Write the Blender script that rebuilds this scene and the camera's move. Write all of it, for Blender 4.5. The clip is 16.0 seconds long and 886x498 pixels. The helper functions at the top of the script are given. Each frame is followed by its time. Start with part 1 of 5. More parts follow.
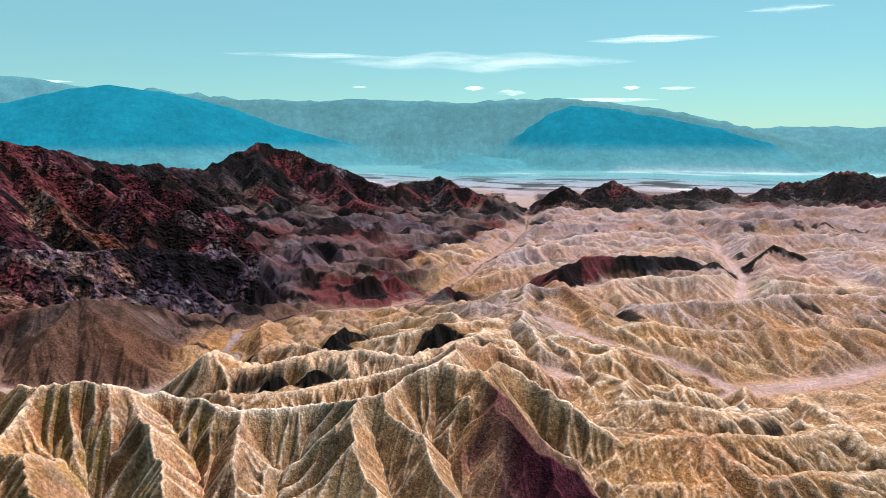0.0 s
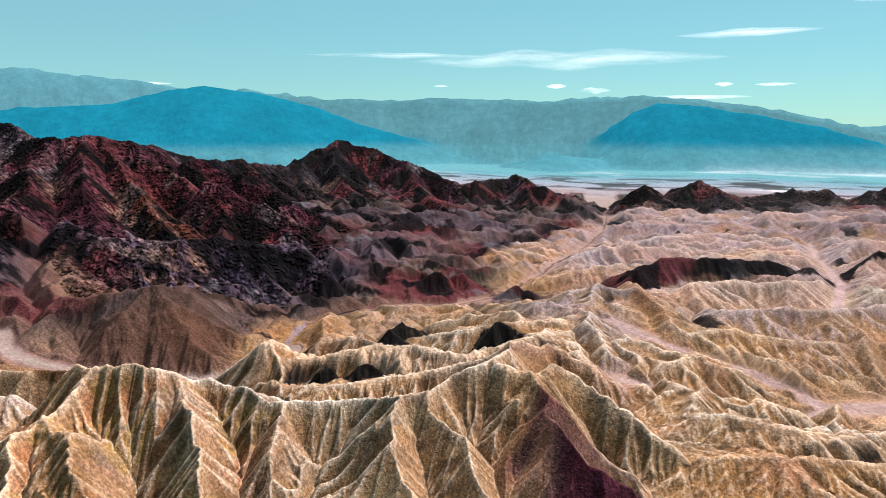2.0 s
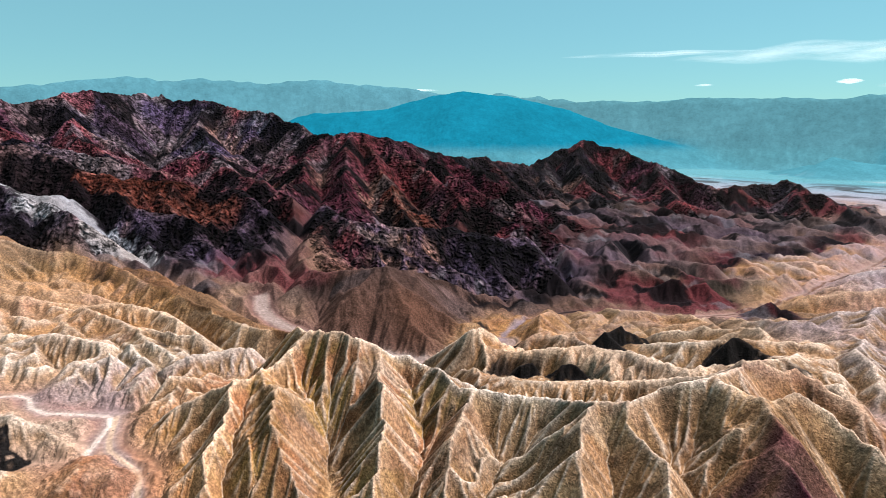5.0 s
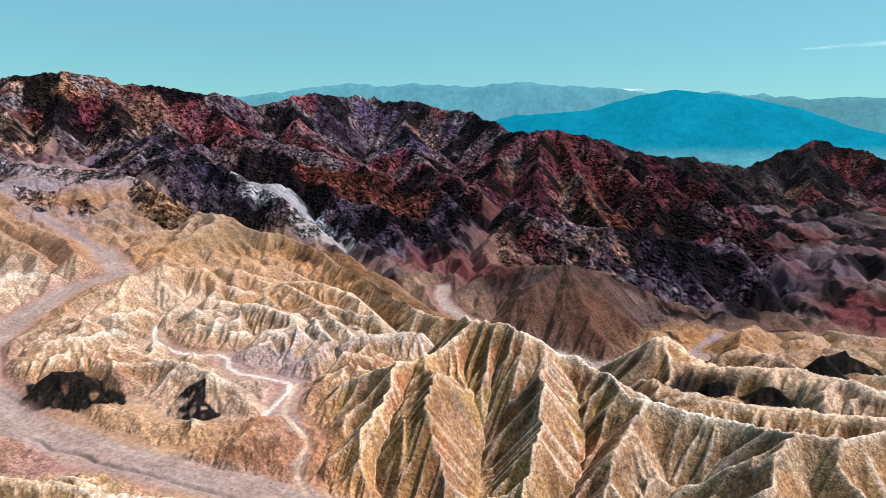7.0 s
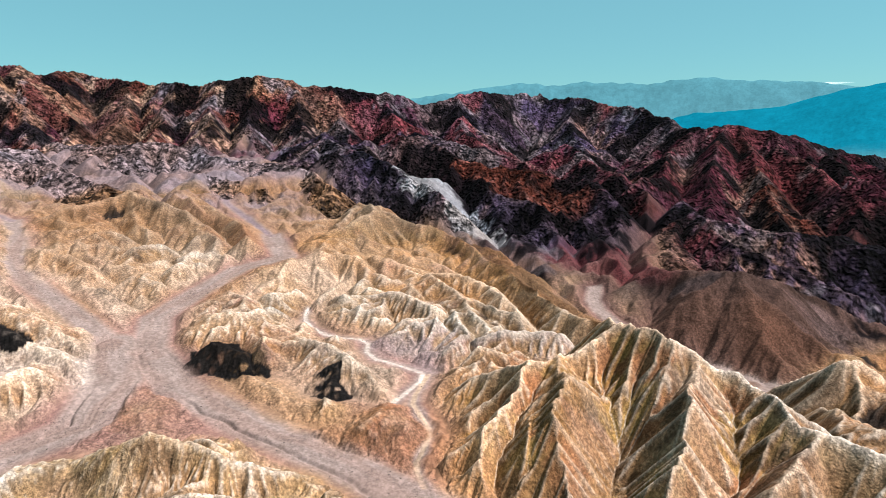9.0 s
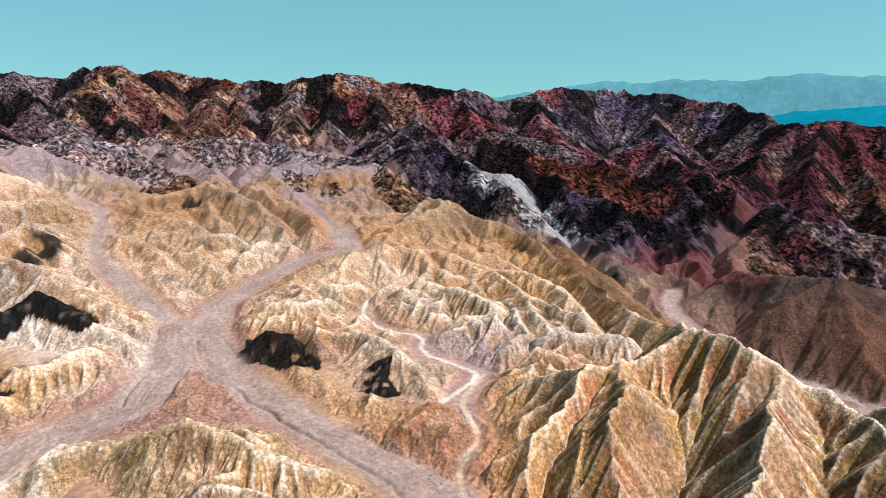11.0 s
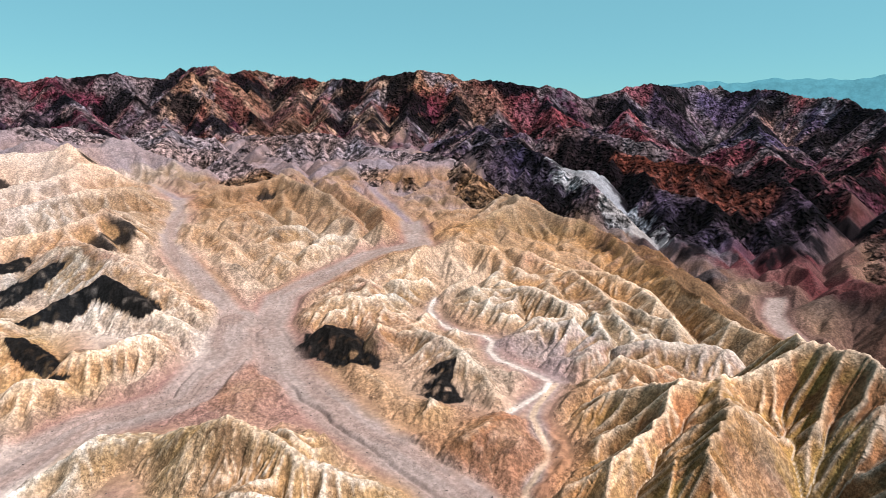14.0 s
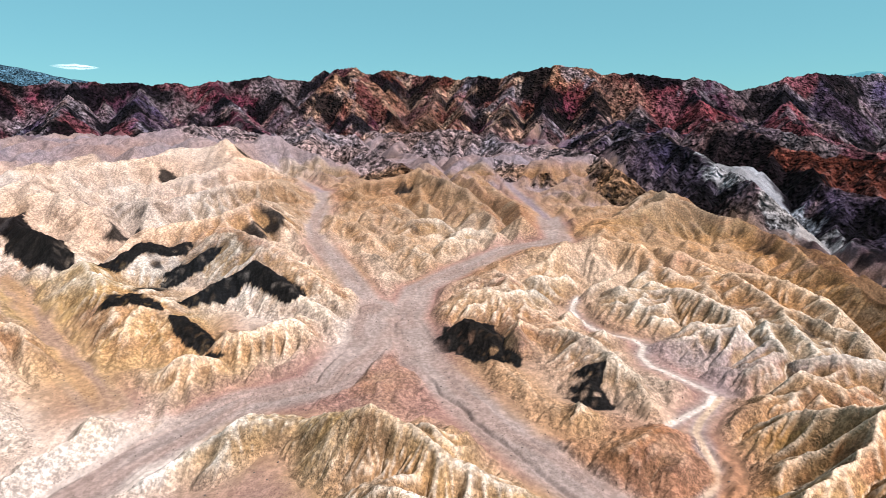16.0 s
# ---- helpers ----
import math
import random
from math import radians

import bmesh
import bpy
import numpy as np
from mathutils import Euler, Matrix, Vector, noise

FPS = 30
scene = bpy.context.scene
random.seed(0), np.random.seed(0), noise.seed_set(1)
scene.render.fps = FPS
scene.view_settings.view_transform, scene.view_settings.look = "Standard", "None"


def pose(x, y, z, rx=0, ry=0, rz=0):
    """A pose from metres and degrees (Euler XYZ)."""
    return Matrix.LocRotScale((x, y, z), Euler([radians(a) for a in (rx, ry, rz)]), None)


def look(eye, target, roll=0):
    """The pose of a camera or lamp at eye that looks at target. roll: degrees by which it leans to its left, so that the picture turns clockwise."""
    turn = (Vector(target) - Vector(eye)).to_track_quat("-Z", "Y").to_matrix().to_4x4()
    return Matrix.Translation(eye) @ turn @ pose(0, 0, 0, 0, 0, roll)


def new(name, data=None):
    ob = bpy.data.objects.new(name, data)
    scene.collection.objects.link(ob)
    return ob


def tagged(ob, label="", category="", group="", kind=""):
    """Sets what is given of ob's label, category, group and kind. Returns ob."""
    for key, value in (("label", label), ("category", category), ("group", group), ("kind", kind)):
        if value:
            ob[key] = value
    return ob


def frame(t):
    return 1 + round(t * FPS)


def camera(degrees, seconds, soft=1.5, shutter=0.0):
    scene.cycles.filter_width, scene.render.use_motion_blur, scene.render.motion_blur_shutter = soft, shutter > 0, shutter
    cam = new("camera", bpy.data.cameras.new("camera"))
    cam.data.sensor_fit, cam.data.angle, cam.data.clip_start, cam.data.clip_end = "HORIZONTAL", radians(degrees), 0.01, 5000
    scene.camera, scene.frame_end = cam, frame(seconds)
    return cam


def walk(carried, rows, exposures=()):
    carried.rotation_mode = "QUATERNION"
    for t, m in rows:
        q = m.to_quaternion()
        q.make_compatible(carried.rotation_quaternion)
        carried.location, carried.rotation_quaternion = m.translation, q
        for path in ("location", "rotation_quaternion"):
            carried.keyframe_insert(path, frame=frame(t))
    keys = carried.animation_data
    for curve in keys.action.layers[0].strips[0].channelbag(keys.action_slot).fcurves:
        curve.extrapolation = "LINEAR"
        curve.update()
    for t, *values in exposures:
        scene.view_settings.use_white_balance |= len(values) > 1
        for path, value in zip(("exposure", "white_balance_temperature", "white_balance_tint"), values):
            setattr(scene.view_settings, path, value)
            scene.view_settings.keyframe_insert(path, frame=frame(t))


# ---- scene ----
cam = camera(70.32, 16.0, soft=0.6)
PATH = [
    (0.0, pose(-0.00, 0.00, 125.00, 79.19, -0.12, 0.76)),
    (0.5, pose(2.89, 3.49, 123.69, 79.18, -0.10, 2.40)),
    (1.0, pose(5.41, 6.91, 122.29, 79.17, -0.09, 4.04)),
    (1.5, pose(7.94, 10.33, 120.90, 79.16, -0.09, 5.85)),
    (2.0, pose(10.31, 14.08, 119.32, 79.15, -0.07, 8.04)),
    (2.5, pose(12.61, 17.59, 117.62, 79.18, -0.02, 10.85)),
    (3.0, pose(14.42, 21.39, 115.94, 79.21, 0.02, 14.88)),
    (5.5, pose(19.55, 40.06, 106.89, 79.59, 0.10, 34.61)),
    (6.0, pose(19.92, 44.00, 105.10, 79.63, 0.13, 39.29)),
    (6.5, pose(19.64, 47.98, 103.20, 79.71, 0.11, 43.93)),
    (7.0, pose(18.93, 51.91, 101.31, 79.78, 0.10, 48.32)),
    (7.5, pose(18.14, 55.87, 99.70, 79.82, 0.10, 52.45)),
    (8.0, pose(17.39, 59.65, 98.41, 79.85, 0.13, 56.52)),
    (8.5, pose(16.30, 63.40, 96.98, 79.86, 0.16, 60.61)),
    (9.0, pose(14.95, 67.26, 95.41, 79.89, 0.21, 63.37)),
    (9.5, pose(13.39, 70.94, 94.20, 79.88, 0.21, 65.33)),
    (12.0, pose(0.53, 86.86, 87.32, 79.94, -0.14, 73.06)),
    (12.5, pose(-3.06, 89.04, 85.95, 79.99, -0.19, 73.56)),
    (13.0, pose(-6.74, 90.49, 84.60, 80.04, -0.20, 73.90)),
    (13.5, pose(-10.28, 91.27, 83.45, 80.07, -0.20, 74.47)),
    (14.0, pose(-13.80, 91.09, 82.10, 80.12, -0.21, 78.09)),
    (14.5, pose(-17.12, 90.48, 80.82, 80.15, -0.18, 83.31)),
    (15.0, pose(-20.17, 89.16, 79.49, 80.15, -0.12, 85.74)),
    (15.5, pose(-23.25, 87.50, 78.10, 80.16, 0.01, 87.84)),
    (16.0, pose(-26.09, 85.45, 77.00, 80.12, 0.09, 89.67)),
]
# the picture's white balance drifts a little on the way: seconds, stops, kelvin, tint
GRADE = [(0.0, 1.32, 6450, 15), (3.0, 1.32, 6400, 15), (5.5, 1.3, 6250, 14), (7.5, 1.28, 6050, 11), (9.0, 1.27, 6200, 10), (16.0, 1.27, 6100, 11)]
walk(cam, PATH, GRADE)

# ---- world, sun, exposure ----
SUN_AZ = 58.0      # degrees, from +x towards +y: the way to the sun on the plan
SUN_EL = 55.0
world = bpy.data.worlds.new("sky")
scene.world = world
world.use_nodes = True
wn, wl = world.node_tree.nodes, world.node_tree.links
sky = wn.new("ShaderNodeTexSky")
sky.sky_type, sky.sun_disc = "NISHITA", False
sky.sun_elevation, sky.sun_rotation = radians(SUN_EL), radians(90 - SUN_AZ)
sky.altitude, sky.air_density, sky.dust_density, sky.ozone_density = 200, 1.0, 0.0, 1.5
tint = wn.new("ShaderNodeMix")
tint.data_type, tint.blend_type = "RGBA", "MULTIPLY"
tint.inputs["Factor"].default_value = 1.0
tint.inputs["B"].default_value = (0.60, 0.945, 0.945, 1)
wl.new(sky.outputs["Color"], tint.inputs["A"])
even = wn.new("ShaderNodeMix")
even.data_type = "RGBA"
even.inputs["Factor"].default_value = 0.5
even.inputs["B"].default_value = (3.0, 6.9, 6.9, 1)
wl.new(tint.outputs["Result"], even.inputs["A"])
wl.new(even.outputs["Result"], wn["Background"].inputs["Color"])
wn["Background"].inputs["Strength"].default_value = 0.041

sun = new("sun", bpy.data.lights.new("sun", "SUN"))
sun.data.energy, sun.data.angle, sun.data.color = 6.5, radians(0.5), (1.0, 0.925, 0.845)
toward = Vector((math.cos(radians(SUN_EL)) * math.cos(radians(SUN_AZ)), math.cos(radians(SUN_EL)) * math.sin(radians(SUN_AZ)), math.sin(radians(SUN_EL))))
sun.matrix_world = look(toward * 3000, (0, 0, 0))
scene.view_settings.exposure = 1.3


# ---- materials ----
def earth_material(name, grain, bump, rough=0.95, mottle=1.0, sharp=0.2):
    """Dry earth or rock: the rock's own colour from the mesh, broken by stains and grain, with fine relief."""
    mat = bpy.data.materials.new(name)
    mat.use_nodes = True
    n, l = mat.node_tree.nodes, mat.node_tree.links
    shader = n["Principled BSDF"]
    shader.inputs["Roughness"].default_value = rough
    shader.inputs["Specular IOR Level"].default_value = 0.02
    where = n.new("ShaderNodeNewGeometry")
    rock = n.new("ShaderNodeAttribute")
    rock.attribute_name = "rock"

    def speckle(scale, low, high, detail=5.0):
        tex = n.new("ShaderNodeTexNoise")
        tex.inputs["Scale"].default_value, tex.inputs["Detail"].default_value = scale, detail
        tex.inputs["Roughness"].default_value = 0.65
        l.new(where.outputs["Position"], tex.inputs["Vector"])
        ramp = n.new("ShaderNodeMapRange")
        ramp.inputs["From Min"].default_value, ramp.inputs["From Max"].default_value = 0.40, 0.60
        ramp.inputs["To Min"].default_value, ramp.inputs["To Max"].default_value = low, high
        l.new(tex.outputs["Fac"], ramp.inputs["Value"])
        return tex, ramp

    def times(a, b):
        mix = n.new("ShaderNodeMix")
        mix.data_type, mix.blend_type = "RGBA", "MULTIPLY"
        mix.inputs["Factor"].default_value = 1.0
        l.new(a, mix.inputs["A"])
        l.new(b, mix.inputs["B"])
        return mix.outputs["Result"]

    coarse, coarse_ramp = speckle(grain, max(0.08, 1 - 0.6 * mottle), 1 + 0.5 * mottle, 8.0)
    fine, fine_ramp = speckle(grain * 3.5, max(0.12, 1 - 1.0 * mottle), 1 + 0.25 * mottle, 4.0)
    coarse_ramp.inputs["From Min"].default_value, coarse_ramp.inputs["From Max"].default_value = 0.43, 0.61
    fine_ramp.inputs["From Min"].default_value, fine_ramp.inputs["From Max"].default_value = 0.36, 0.54
    broad, broad_ramp = speckle(grain * 0.16, 1 - 0.32 * mottle, 1 + 0.28 * mottle, 6.0)
    field, field_ramp = speckle(grain * 0.07, 0.0, 1.0, 3.0)
    tufts = n.new("ShaderNodeMix")
    tufts.data_type = "RGBA"
    tufts.inputs["A"].default_value = (1, 1, 1, 1)
    l.new(field_ramp.outputs["Result"], tufts.inputs["Factor"])
    l.new(fine_ramp.outputs["Result"], tufts.inputs["B"])
    colour = times(times(rock.outputs["Color"], coarse_ramp.outputs["Result"]), times(tufts.outputs["Result"], broad_ramp.outputs["Result"]))
    l.new(colour, shader.inputs["Base Color"])
    rise = n.new("ShaderNodeBump")
    rise.inputs["Strength"].default_value, rise.inputs["Distance"].default_value = 1.0, bump
    crag = n.new("ShaderNodeTexNoise")
    crag.noise_type, crag.normalize = "RIDGED_MULTIFRACTAL", False
    crag.inputs["Scale"].default_value, crag.inputs["Detail"].default_value = grain * 1.3, 6.0
    l.new(where.outputs["Position"], crag.inputs["Vector"])
    add, sum_up = n.new("ShaderNodeMath"), n.new("ShaderNodeMath")
    add.operation = sum_up.operation = "MULTIPLY_ADD"
    l.new(fine.outputs["Fac"], add.inputs[0])
    add.inputs[1].default_value = 0.35
    l.new(coarse.outputs["Fac"], add.inputs[2])
    l.new(crag.outputs["Fac"], sum_up.inputs[0])
    sum_up.inputs[1].default_value = sharp
    l.new(add.outputs["Value"], sum_up.inputs[2])
    l.new(sum_up.outputs["Value"], rise.inputs["Height"])
    swell = n.new("ShaderNodeBump")
    swell.inputs["Strength"].default_value, swell.inputs["Distance"].default_value = 1.0, bump * 1.5
    ledge = n.new("ShaderNodeTexNoise")
    ledge.noise_type, ledge.normalize = "RIDGED_MULTIFRACTAL", False
    ledge.inputs["Scale"].default_value, ledge.inputs["Detail"].default_value = grain * 0.2, 7.0
    l.new(where.outputs["Position"], ledge.inputs["Vector"])
    l.new(ledge.outputs["Fac"], swell.inputs["Height"])
    l.new(swell.outputs["Normal"], rise.inputs["Normal"])
    l.new(rise.outputs["Normal"], shader.inputs["Normal"])
    return mat


CLAY = earth_material("badland clay", 0.8, 0.3, 0.95, 0.62, 0.9)
ROCK = earth_material("mountain rock", 0.14, 6.0, 0.95, 1.4, 1.8)
GRAVEL = earth_material("wash gravel", 0.5, 0.08, 0.95, 0.35, 0.1)
HAZE = earth_material("hazy distant range", 0.02, 3.0)
# air haze over the far ranges is painted: their own colour also glows
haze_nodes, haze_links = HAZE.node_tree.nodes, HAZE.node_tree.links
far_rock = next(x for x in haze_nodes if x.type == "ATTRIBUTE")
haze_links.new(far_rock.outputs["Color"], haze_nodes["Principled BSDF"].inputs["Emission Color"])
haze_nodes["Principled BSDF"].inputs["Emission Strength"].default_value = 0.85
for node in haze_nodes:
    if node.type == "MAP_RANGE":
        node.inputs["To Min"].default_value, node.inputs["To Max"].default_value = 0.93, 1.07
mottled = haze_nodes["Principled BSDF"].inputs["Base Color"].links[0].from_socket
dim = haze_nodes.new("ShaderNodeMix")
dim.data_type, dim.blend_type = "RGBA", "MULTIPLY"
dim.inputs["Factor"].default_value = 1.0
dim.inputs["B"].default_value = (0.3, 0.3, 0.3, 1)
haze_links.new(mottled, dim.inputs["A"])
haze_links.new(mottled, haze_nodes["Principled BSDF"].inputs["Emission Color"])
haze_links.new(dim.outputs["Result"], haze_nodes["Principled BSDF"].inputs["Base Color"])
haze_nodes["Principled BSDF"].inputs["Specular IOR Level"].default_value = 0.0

# base colours of the earths and rocks (linear)
EARTH = {
    "cream": (0.270, 0.195, 0.138), "white": (0.34, 0.287, 0.243), "pink": (0.205, 0.145, 0.135), "tan": (0.200, 0.120, 0.064),
    "ochre": (0.165, 0.088, 0.034), "yellow": (0.235, 0.148, 0.064), "rust": (0.165, 0.074, 0.035), "rose": (0.160, 0.090, 0.074),
    "brown": (0.056, 0.031, 0.023), "purple": (0.034, 0.0235, 0.039), "maroon": (0.044, 0.0105, 0.0165), "navy": (0.0055, 0.0042, 0.0068),
    "black": (0.0065, 0.0058, 0.0055), "grey": (0.17, 0.137, 0.140), "slate": (0.035, 0.072, 0.098), "wash": (0.168, 0.129, 0.112),
    "redrock": (0.060, 0.017, 0.011), "scree": (0.090, 0.048, 0.032), "umber": (0.280, 0.150, 0.064), "straw": (0.335, 0.218, 0.116),
    "mauve": (0.125, 0.094, 0.098), "ash": (0.115, 0.110, 0.115), "bark": (0.078, 0.041, 0.020),
}


# ---- the lie of the land ----
def hashed(ix, iy, seed):
    h = (ix.astype(np.int64) * 374761393 + iy.astype(np.int64) * 668265263 + seed * 2147483647) & 0xFFFFFFFF
    h = ((h ^ (h >> 13)) * 1274126177) & 0xFFFFFFFF
    return ((h ^ (h >> 16)) & 0xFFFF).astype(np.float32) / 65536.0


def lumps(x, y, size, seed):
    """Smooth noise from -1 to 1 with lumps of that size."""
    u, v = x / size, y / size
    iu, iv = np.floor(u), np.floor(v)
    fu, fv = (u - iu).astype(np.float32), (v - iv).astype(np.float32)
    su, sv = fu * fu * (3 - 2 * fu), fv * fv * (3 - 2 * fv)
    total = 0
    for a in (0, 1):
        for b in (0, 1):
            turn = hashed(iu + a, iv + b, seed) * 6.2831853
            g = np.cos(turn) * (fu - a) + np.sin(turn) * (fv - b)
            total = total + g * (su if a else 1 - su) * (sv if b else 1 - sv)
    return total * 1.5


def layered(x, y, size, seed, octaves=3):
    total, amp = 0, 1.0
    for k in range(octaves):
        total = total + amp * lumps(x, y, size, seed + 17 * k)
        size, amp = size * 0.47, amp * 0.5
    return total


def along(px, py, line):
    """Distance to a line of points, height of the line there, length run, side and overshoot."""
    found, walked = [], 0.0
    best = np.full(px.shape, 1e9, np.float32)
    side, over = np.zeros(px.shape, np.float32), np.zeros(px.shape, np.float32)
    for k in range(len(line) - 1):
        (ax, ay, az), (bx, by, bz) = line[k], line[k + 1]
        ex, ey = bx - ax, by - ay
        size = math.hypot(ex, ey) + 1e-6
        t = ((px - ax) * ex + (py - ay) * ey) / size ** 2
        c = np.clip(t, 0, 1)
        d = np.hypot(px - ax - c * ex, py - ay - c * ey)
        near = d < best
        side = np.where(near, np.sign((px - ax) * ey - (py - ay) * ex), side)
        over = np.where(near, np.maximum(t - 1, -t) * size, over)
        best = np.minimum(best, d)
        found.append((d, az + c * (bz - az), walked + c * size))
        walked += size
    # inside a bend the height passes smoothly from one stretch of the line to the next
    total, z, run = (np.zeros(px.shape, np.float32) for _ in range(3))
    for d, dz, dr in found:
        w = np.exp((best - d) / (1.0 + 0.12 * best))
        total += w
        z += w * dz
        run += w * dr
    return best, z / total, run / total, side, np.maximum(over, 0)


HILLS = []      # one dict a hill


def hill(name, label, category, material, group=""):
    HILLS.append(dict(name=name, label=label, category=category, material=material, group=group, ridges=[]))


def ridge(colour, line, slope=0.7, crest=1.5, spur=14.0, depth=0.45, cap=None, drop=4.0, back=None):
    """A crest line of the last hill. spur: spacing of its side spurs; depth: how deep the gullies between them cut;
    cap: another rock that covers the top, down to drop metres under the crest; back: the earth of its other side."""
    taken = sum(3 * len(item["ridges"]) for item in HILLS)
    HILLS[-1]["ridges"].append(dict(number=2 + taken, colour=colour, line=line, slope=slope, crest=crest, spur=spur, depth=depth, cap=cap, drop=drop, back=back, split=not HILLS[-1]["ridges"]))

# ---- washes: width, colour, line ----
WASHES = [
    (12, "wash", [(-471, 163, 21), (-401, 158, 17), (-395, 127, 13), (-369, 102, 8), (-336, 75, 3), (-293, 70, -2)]),
    (15, "wash", [(-293, 70, -2), (-254, 79, -6), (-213, 98, -8), (-189, 112, -9), (-171, 122, -10), (-120, 150, -13), (-60, 170, -14)]),
    (9, "wash", [(-555, -13, 34), (-477, 0, 25), (-432, 0, 20), (-391, 18, 14), (-355, 35, 8), (-307, 55, 1)]),
    (20, "wash", [(-307, 55, 1), (-268, 56, -4), (-234, 45, -8), (-226, 22, -10), (-201, 1, -13), (-175, -12, -16), (-120, -40, -20)]),
    (9, "tan", [(-330, -130, 10), (-271, -69, -2), (-244, -47, -6), (-222, -24, -10)]),
    (1.6, "white", [(-332, 154, -1), (-308, 146, -3), (-282, 153, -4), (-268, 168, -3), (-248, 159, -4), (-228, 172, -5), (-219, 177, -6), (-200, 152, -7)]),
    (1.6, "cream", [(-219, 177, -6), (-199, 160, -7), (-190, 159, -8), (-176, 158, -9), (-166, 150, -10), (-160, 144, -11), (-148, 142, -12)]),
    (6, "wash", [(-330, 362, -12), (-304, 338, -16), (-268, 334, -22), (-215, 352, -33), (-165, 362, -34)]),
    (24, "wash", [(-175, 350, -32), (-156, 385, -35), (-160, 425, -37)]),
    (5, "mauve", [(-160, 425, -37), (-168, 450, -39), (-170, 492, -41)]),
    (2.5, "scree", [(-170, 492, -41), (-150, 545, -44), (-124, 579, -46), (-50, 599, -50), (0, 690, -52)]),
    (3, "scree", [(0, 690, -52), (33, 785, -54), (91, 963, -58), (156, 1224, -64), (200, 1700, -80)]),
    (10, "pink", [(60, 420, -4), (100, 384, -9), (138, 375, -18), (169, 347, -26), (247, 382, -32), (420, 480, -38)]),
    (7, "pink", [(60, 330, -8), (102, 326, -16), (149, 334, -25), (169, 347, -26)]),
    (5, "cream", [(60, 180, -14), (110, 190, -18), (180, 215, -24), (300, 260, -34)]),
    (9, "pink", [(247, 520, -30), (330, 700, -40), (420, 1000, -52), (380, 1400, -68)]),
    (4, "mauve", [(-640, 150, 45), (-590, 148, 36), (-471, 163, 21)]),
    (4, "mauve", [(-1000, -30, 66), (-930, 60, 62), (-860, 200, 60), (-760, 262, 56), (-640, 150, 45)]),
    (4, "mauve", [(-900, -330, 72), (-760, -200, 62), (-640, -60, 44), (-555, -13, 34)]),
    (4, "mauve", [(-640, 640, 24), (-520, 560, 14), (-420, 440, 2)]),
    (80, "wash", [(200, 1700, -84), (230, 2100, -98), (300, 2600, -100), (0, 4900, -100)]),
    (80, "wash", [(-700, 2300, -95), (-1600, 3300, -100), (-2600, 4100, -100)]),
    (80, "wash", [(900, 2100, -92), (1800, 3000, -100), (2700, 3800, -100)]),
]



def rounded(line):
    """The line with its corners cut."""
    for turn in range(1):
        cut = [line[0]]
        for a, b in zip(line[:-1], line[1:]):
            cut += [tuple(0.75 * p + 0.25 * q for p, q in zip(a, b)), tuple(0.25 * p + 0.75 * q for p, q in zip(a, b))]
        line = cut + [line[-1]]
    return line


WASHES = [(width, colour, rounded(line) if n_wash < 12 and width < 12 else line) for n_wash, (width, colour, line) in enumerate(WASHES)]
# the deep gullies between the spurs of the two great ridges
GULLIES = [
    [(-141, 222, 9), (-135, 211, 0), (-129, 203, -5), (-118, 191, -10), (-106, 178, -15)],
    [(-101, 231, 9), (-94, 218, 2), (-91, 206, -3), (-86, 190, -9), (-82, 176, -14)],
    [(-68, 233, 8), (-65, 224, 4), (-61, 214, 0), (-62, 198, -7), (-64, 182, -13)],
    [(-31, 223, 13), (-29, 215, 8), (-20, 200, 0), (-13, 186, -8)],
    [(-42, 221, 12), (-46, 211, 4), (-50, 200, -3), (-58, 186, -11)],
    [(0, 236, 15), (4, 216, 8), (9, 202, 2), (14, 188, -5)],
    [(-150, 184, 9), (-143, 176, 4), (-132, 168, -1), (-120, 160, -7)],
]
# places that stay smooth: x, y, radius
CALM = [(-182, 143, 26), (-225, 66, 34), (-272, -38, 34), (-308, 0, 42), (-350, -40, 40), (-350, -72, 32), (-300, -95, 36), (-272, 98, 18), (-232, 114, 26), (-222, 140, 18), (-200, -40, 40), (-255, -100, 26), (-185, 40, 40), (-250, 400, 60)]
# the pale rock face in the canyon
PALE_FACE = [(-600, 345, 56), (-565, 346, 48), (-535, 351, 36), (-505, 352, 24), (-470, 346, 10)]
# the foot of the dark rock
ROCK_EDGE = [(-190, 470), (-170, 520), (-145, 560), (-120, 620), (-90, 700), (-30, 860), (60, 1050), (160, 1300)]

# ---- the hills ----
hill("badland_ridge", "cream and olive clay ridge with rounded white spurs", "ridge", CLAY)
ridge("yellow", [(-176, 2, -15), (-188, 15, -7), (-195, 25, 1), (-198, 36, -2), (-199, 44, -3), (-191, 56, 3), (-184, 66, 7), (-177, 75, 5), (-170, 82, 4), (-165, 95, -1), (-162, 107, -6), (-158, 118, -12)], 0.7, 2.6, 17, 0.45)
ridge("cream", [(-195, 25, 1), (-182, 27, -7), (-166, 29, -16)], 0.9, 2.5, 9, 0.3)
ridge("yellow", [(-184, 66, 7), (-170, 58, -4), (-158, 54, -12)], 0.9, 2.0, 8, 0.4)
ridge("yellow", [(-177, 75, 5), (-163, 73, -4), (-148, 70, -14)], 0.9, 2.0, 8, 0.4)
ridge("cream", [(-166, 92, 1), (-152, 92, -8), (-140, 92, -14)], 0.9, 2.0, 8, 0.3)

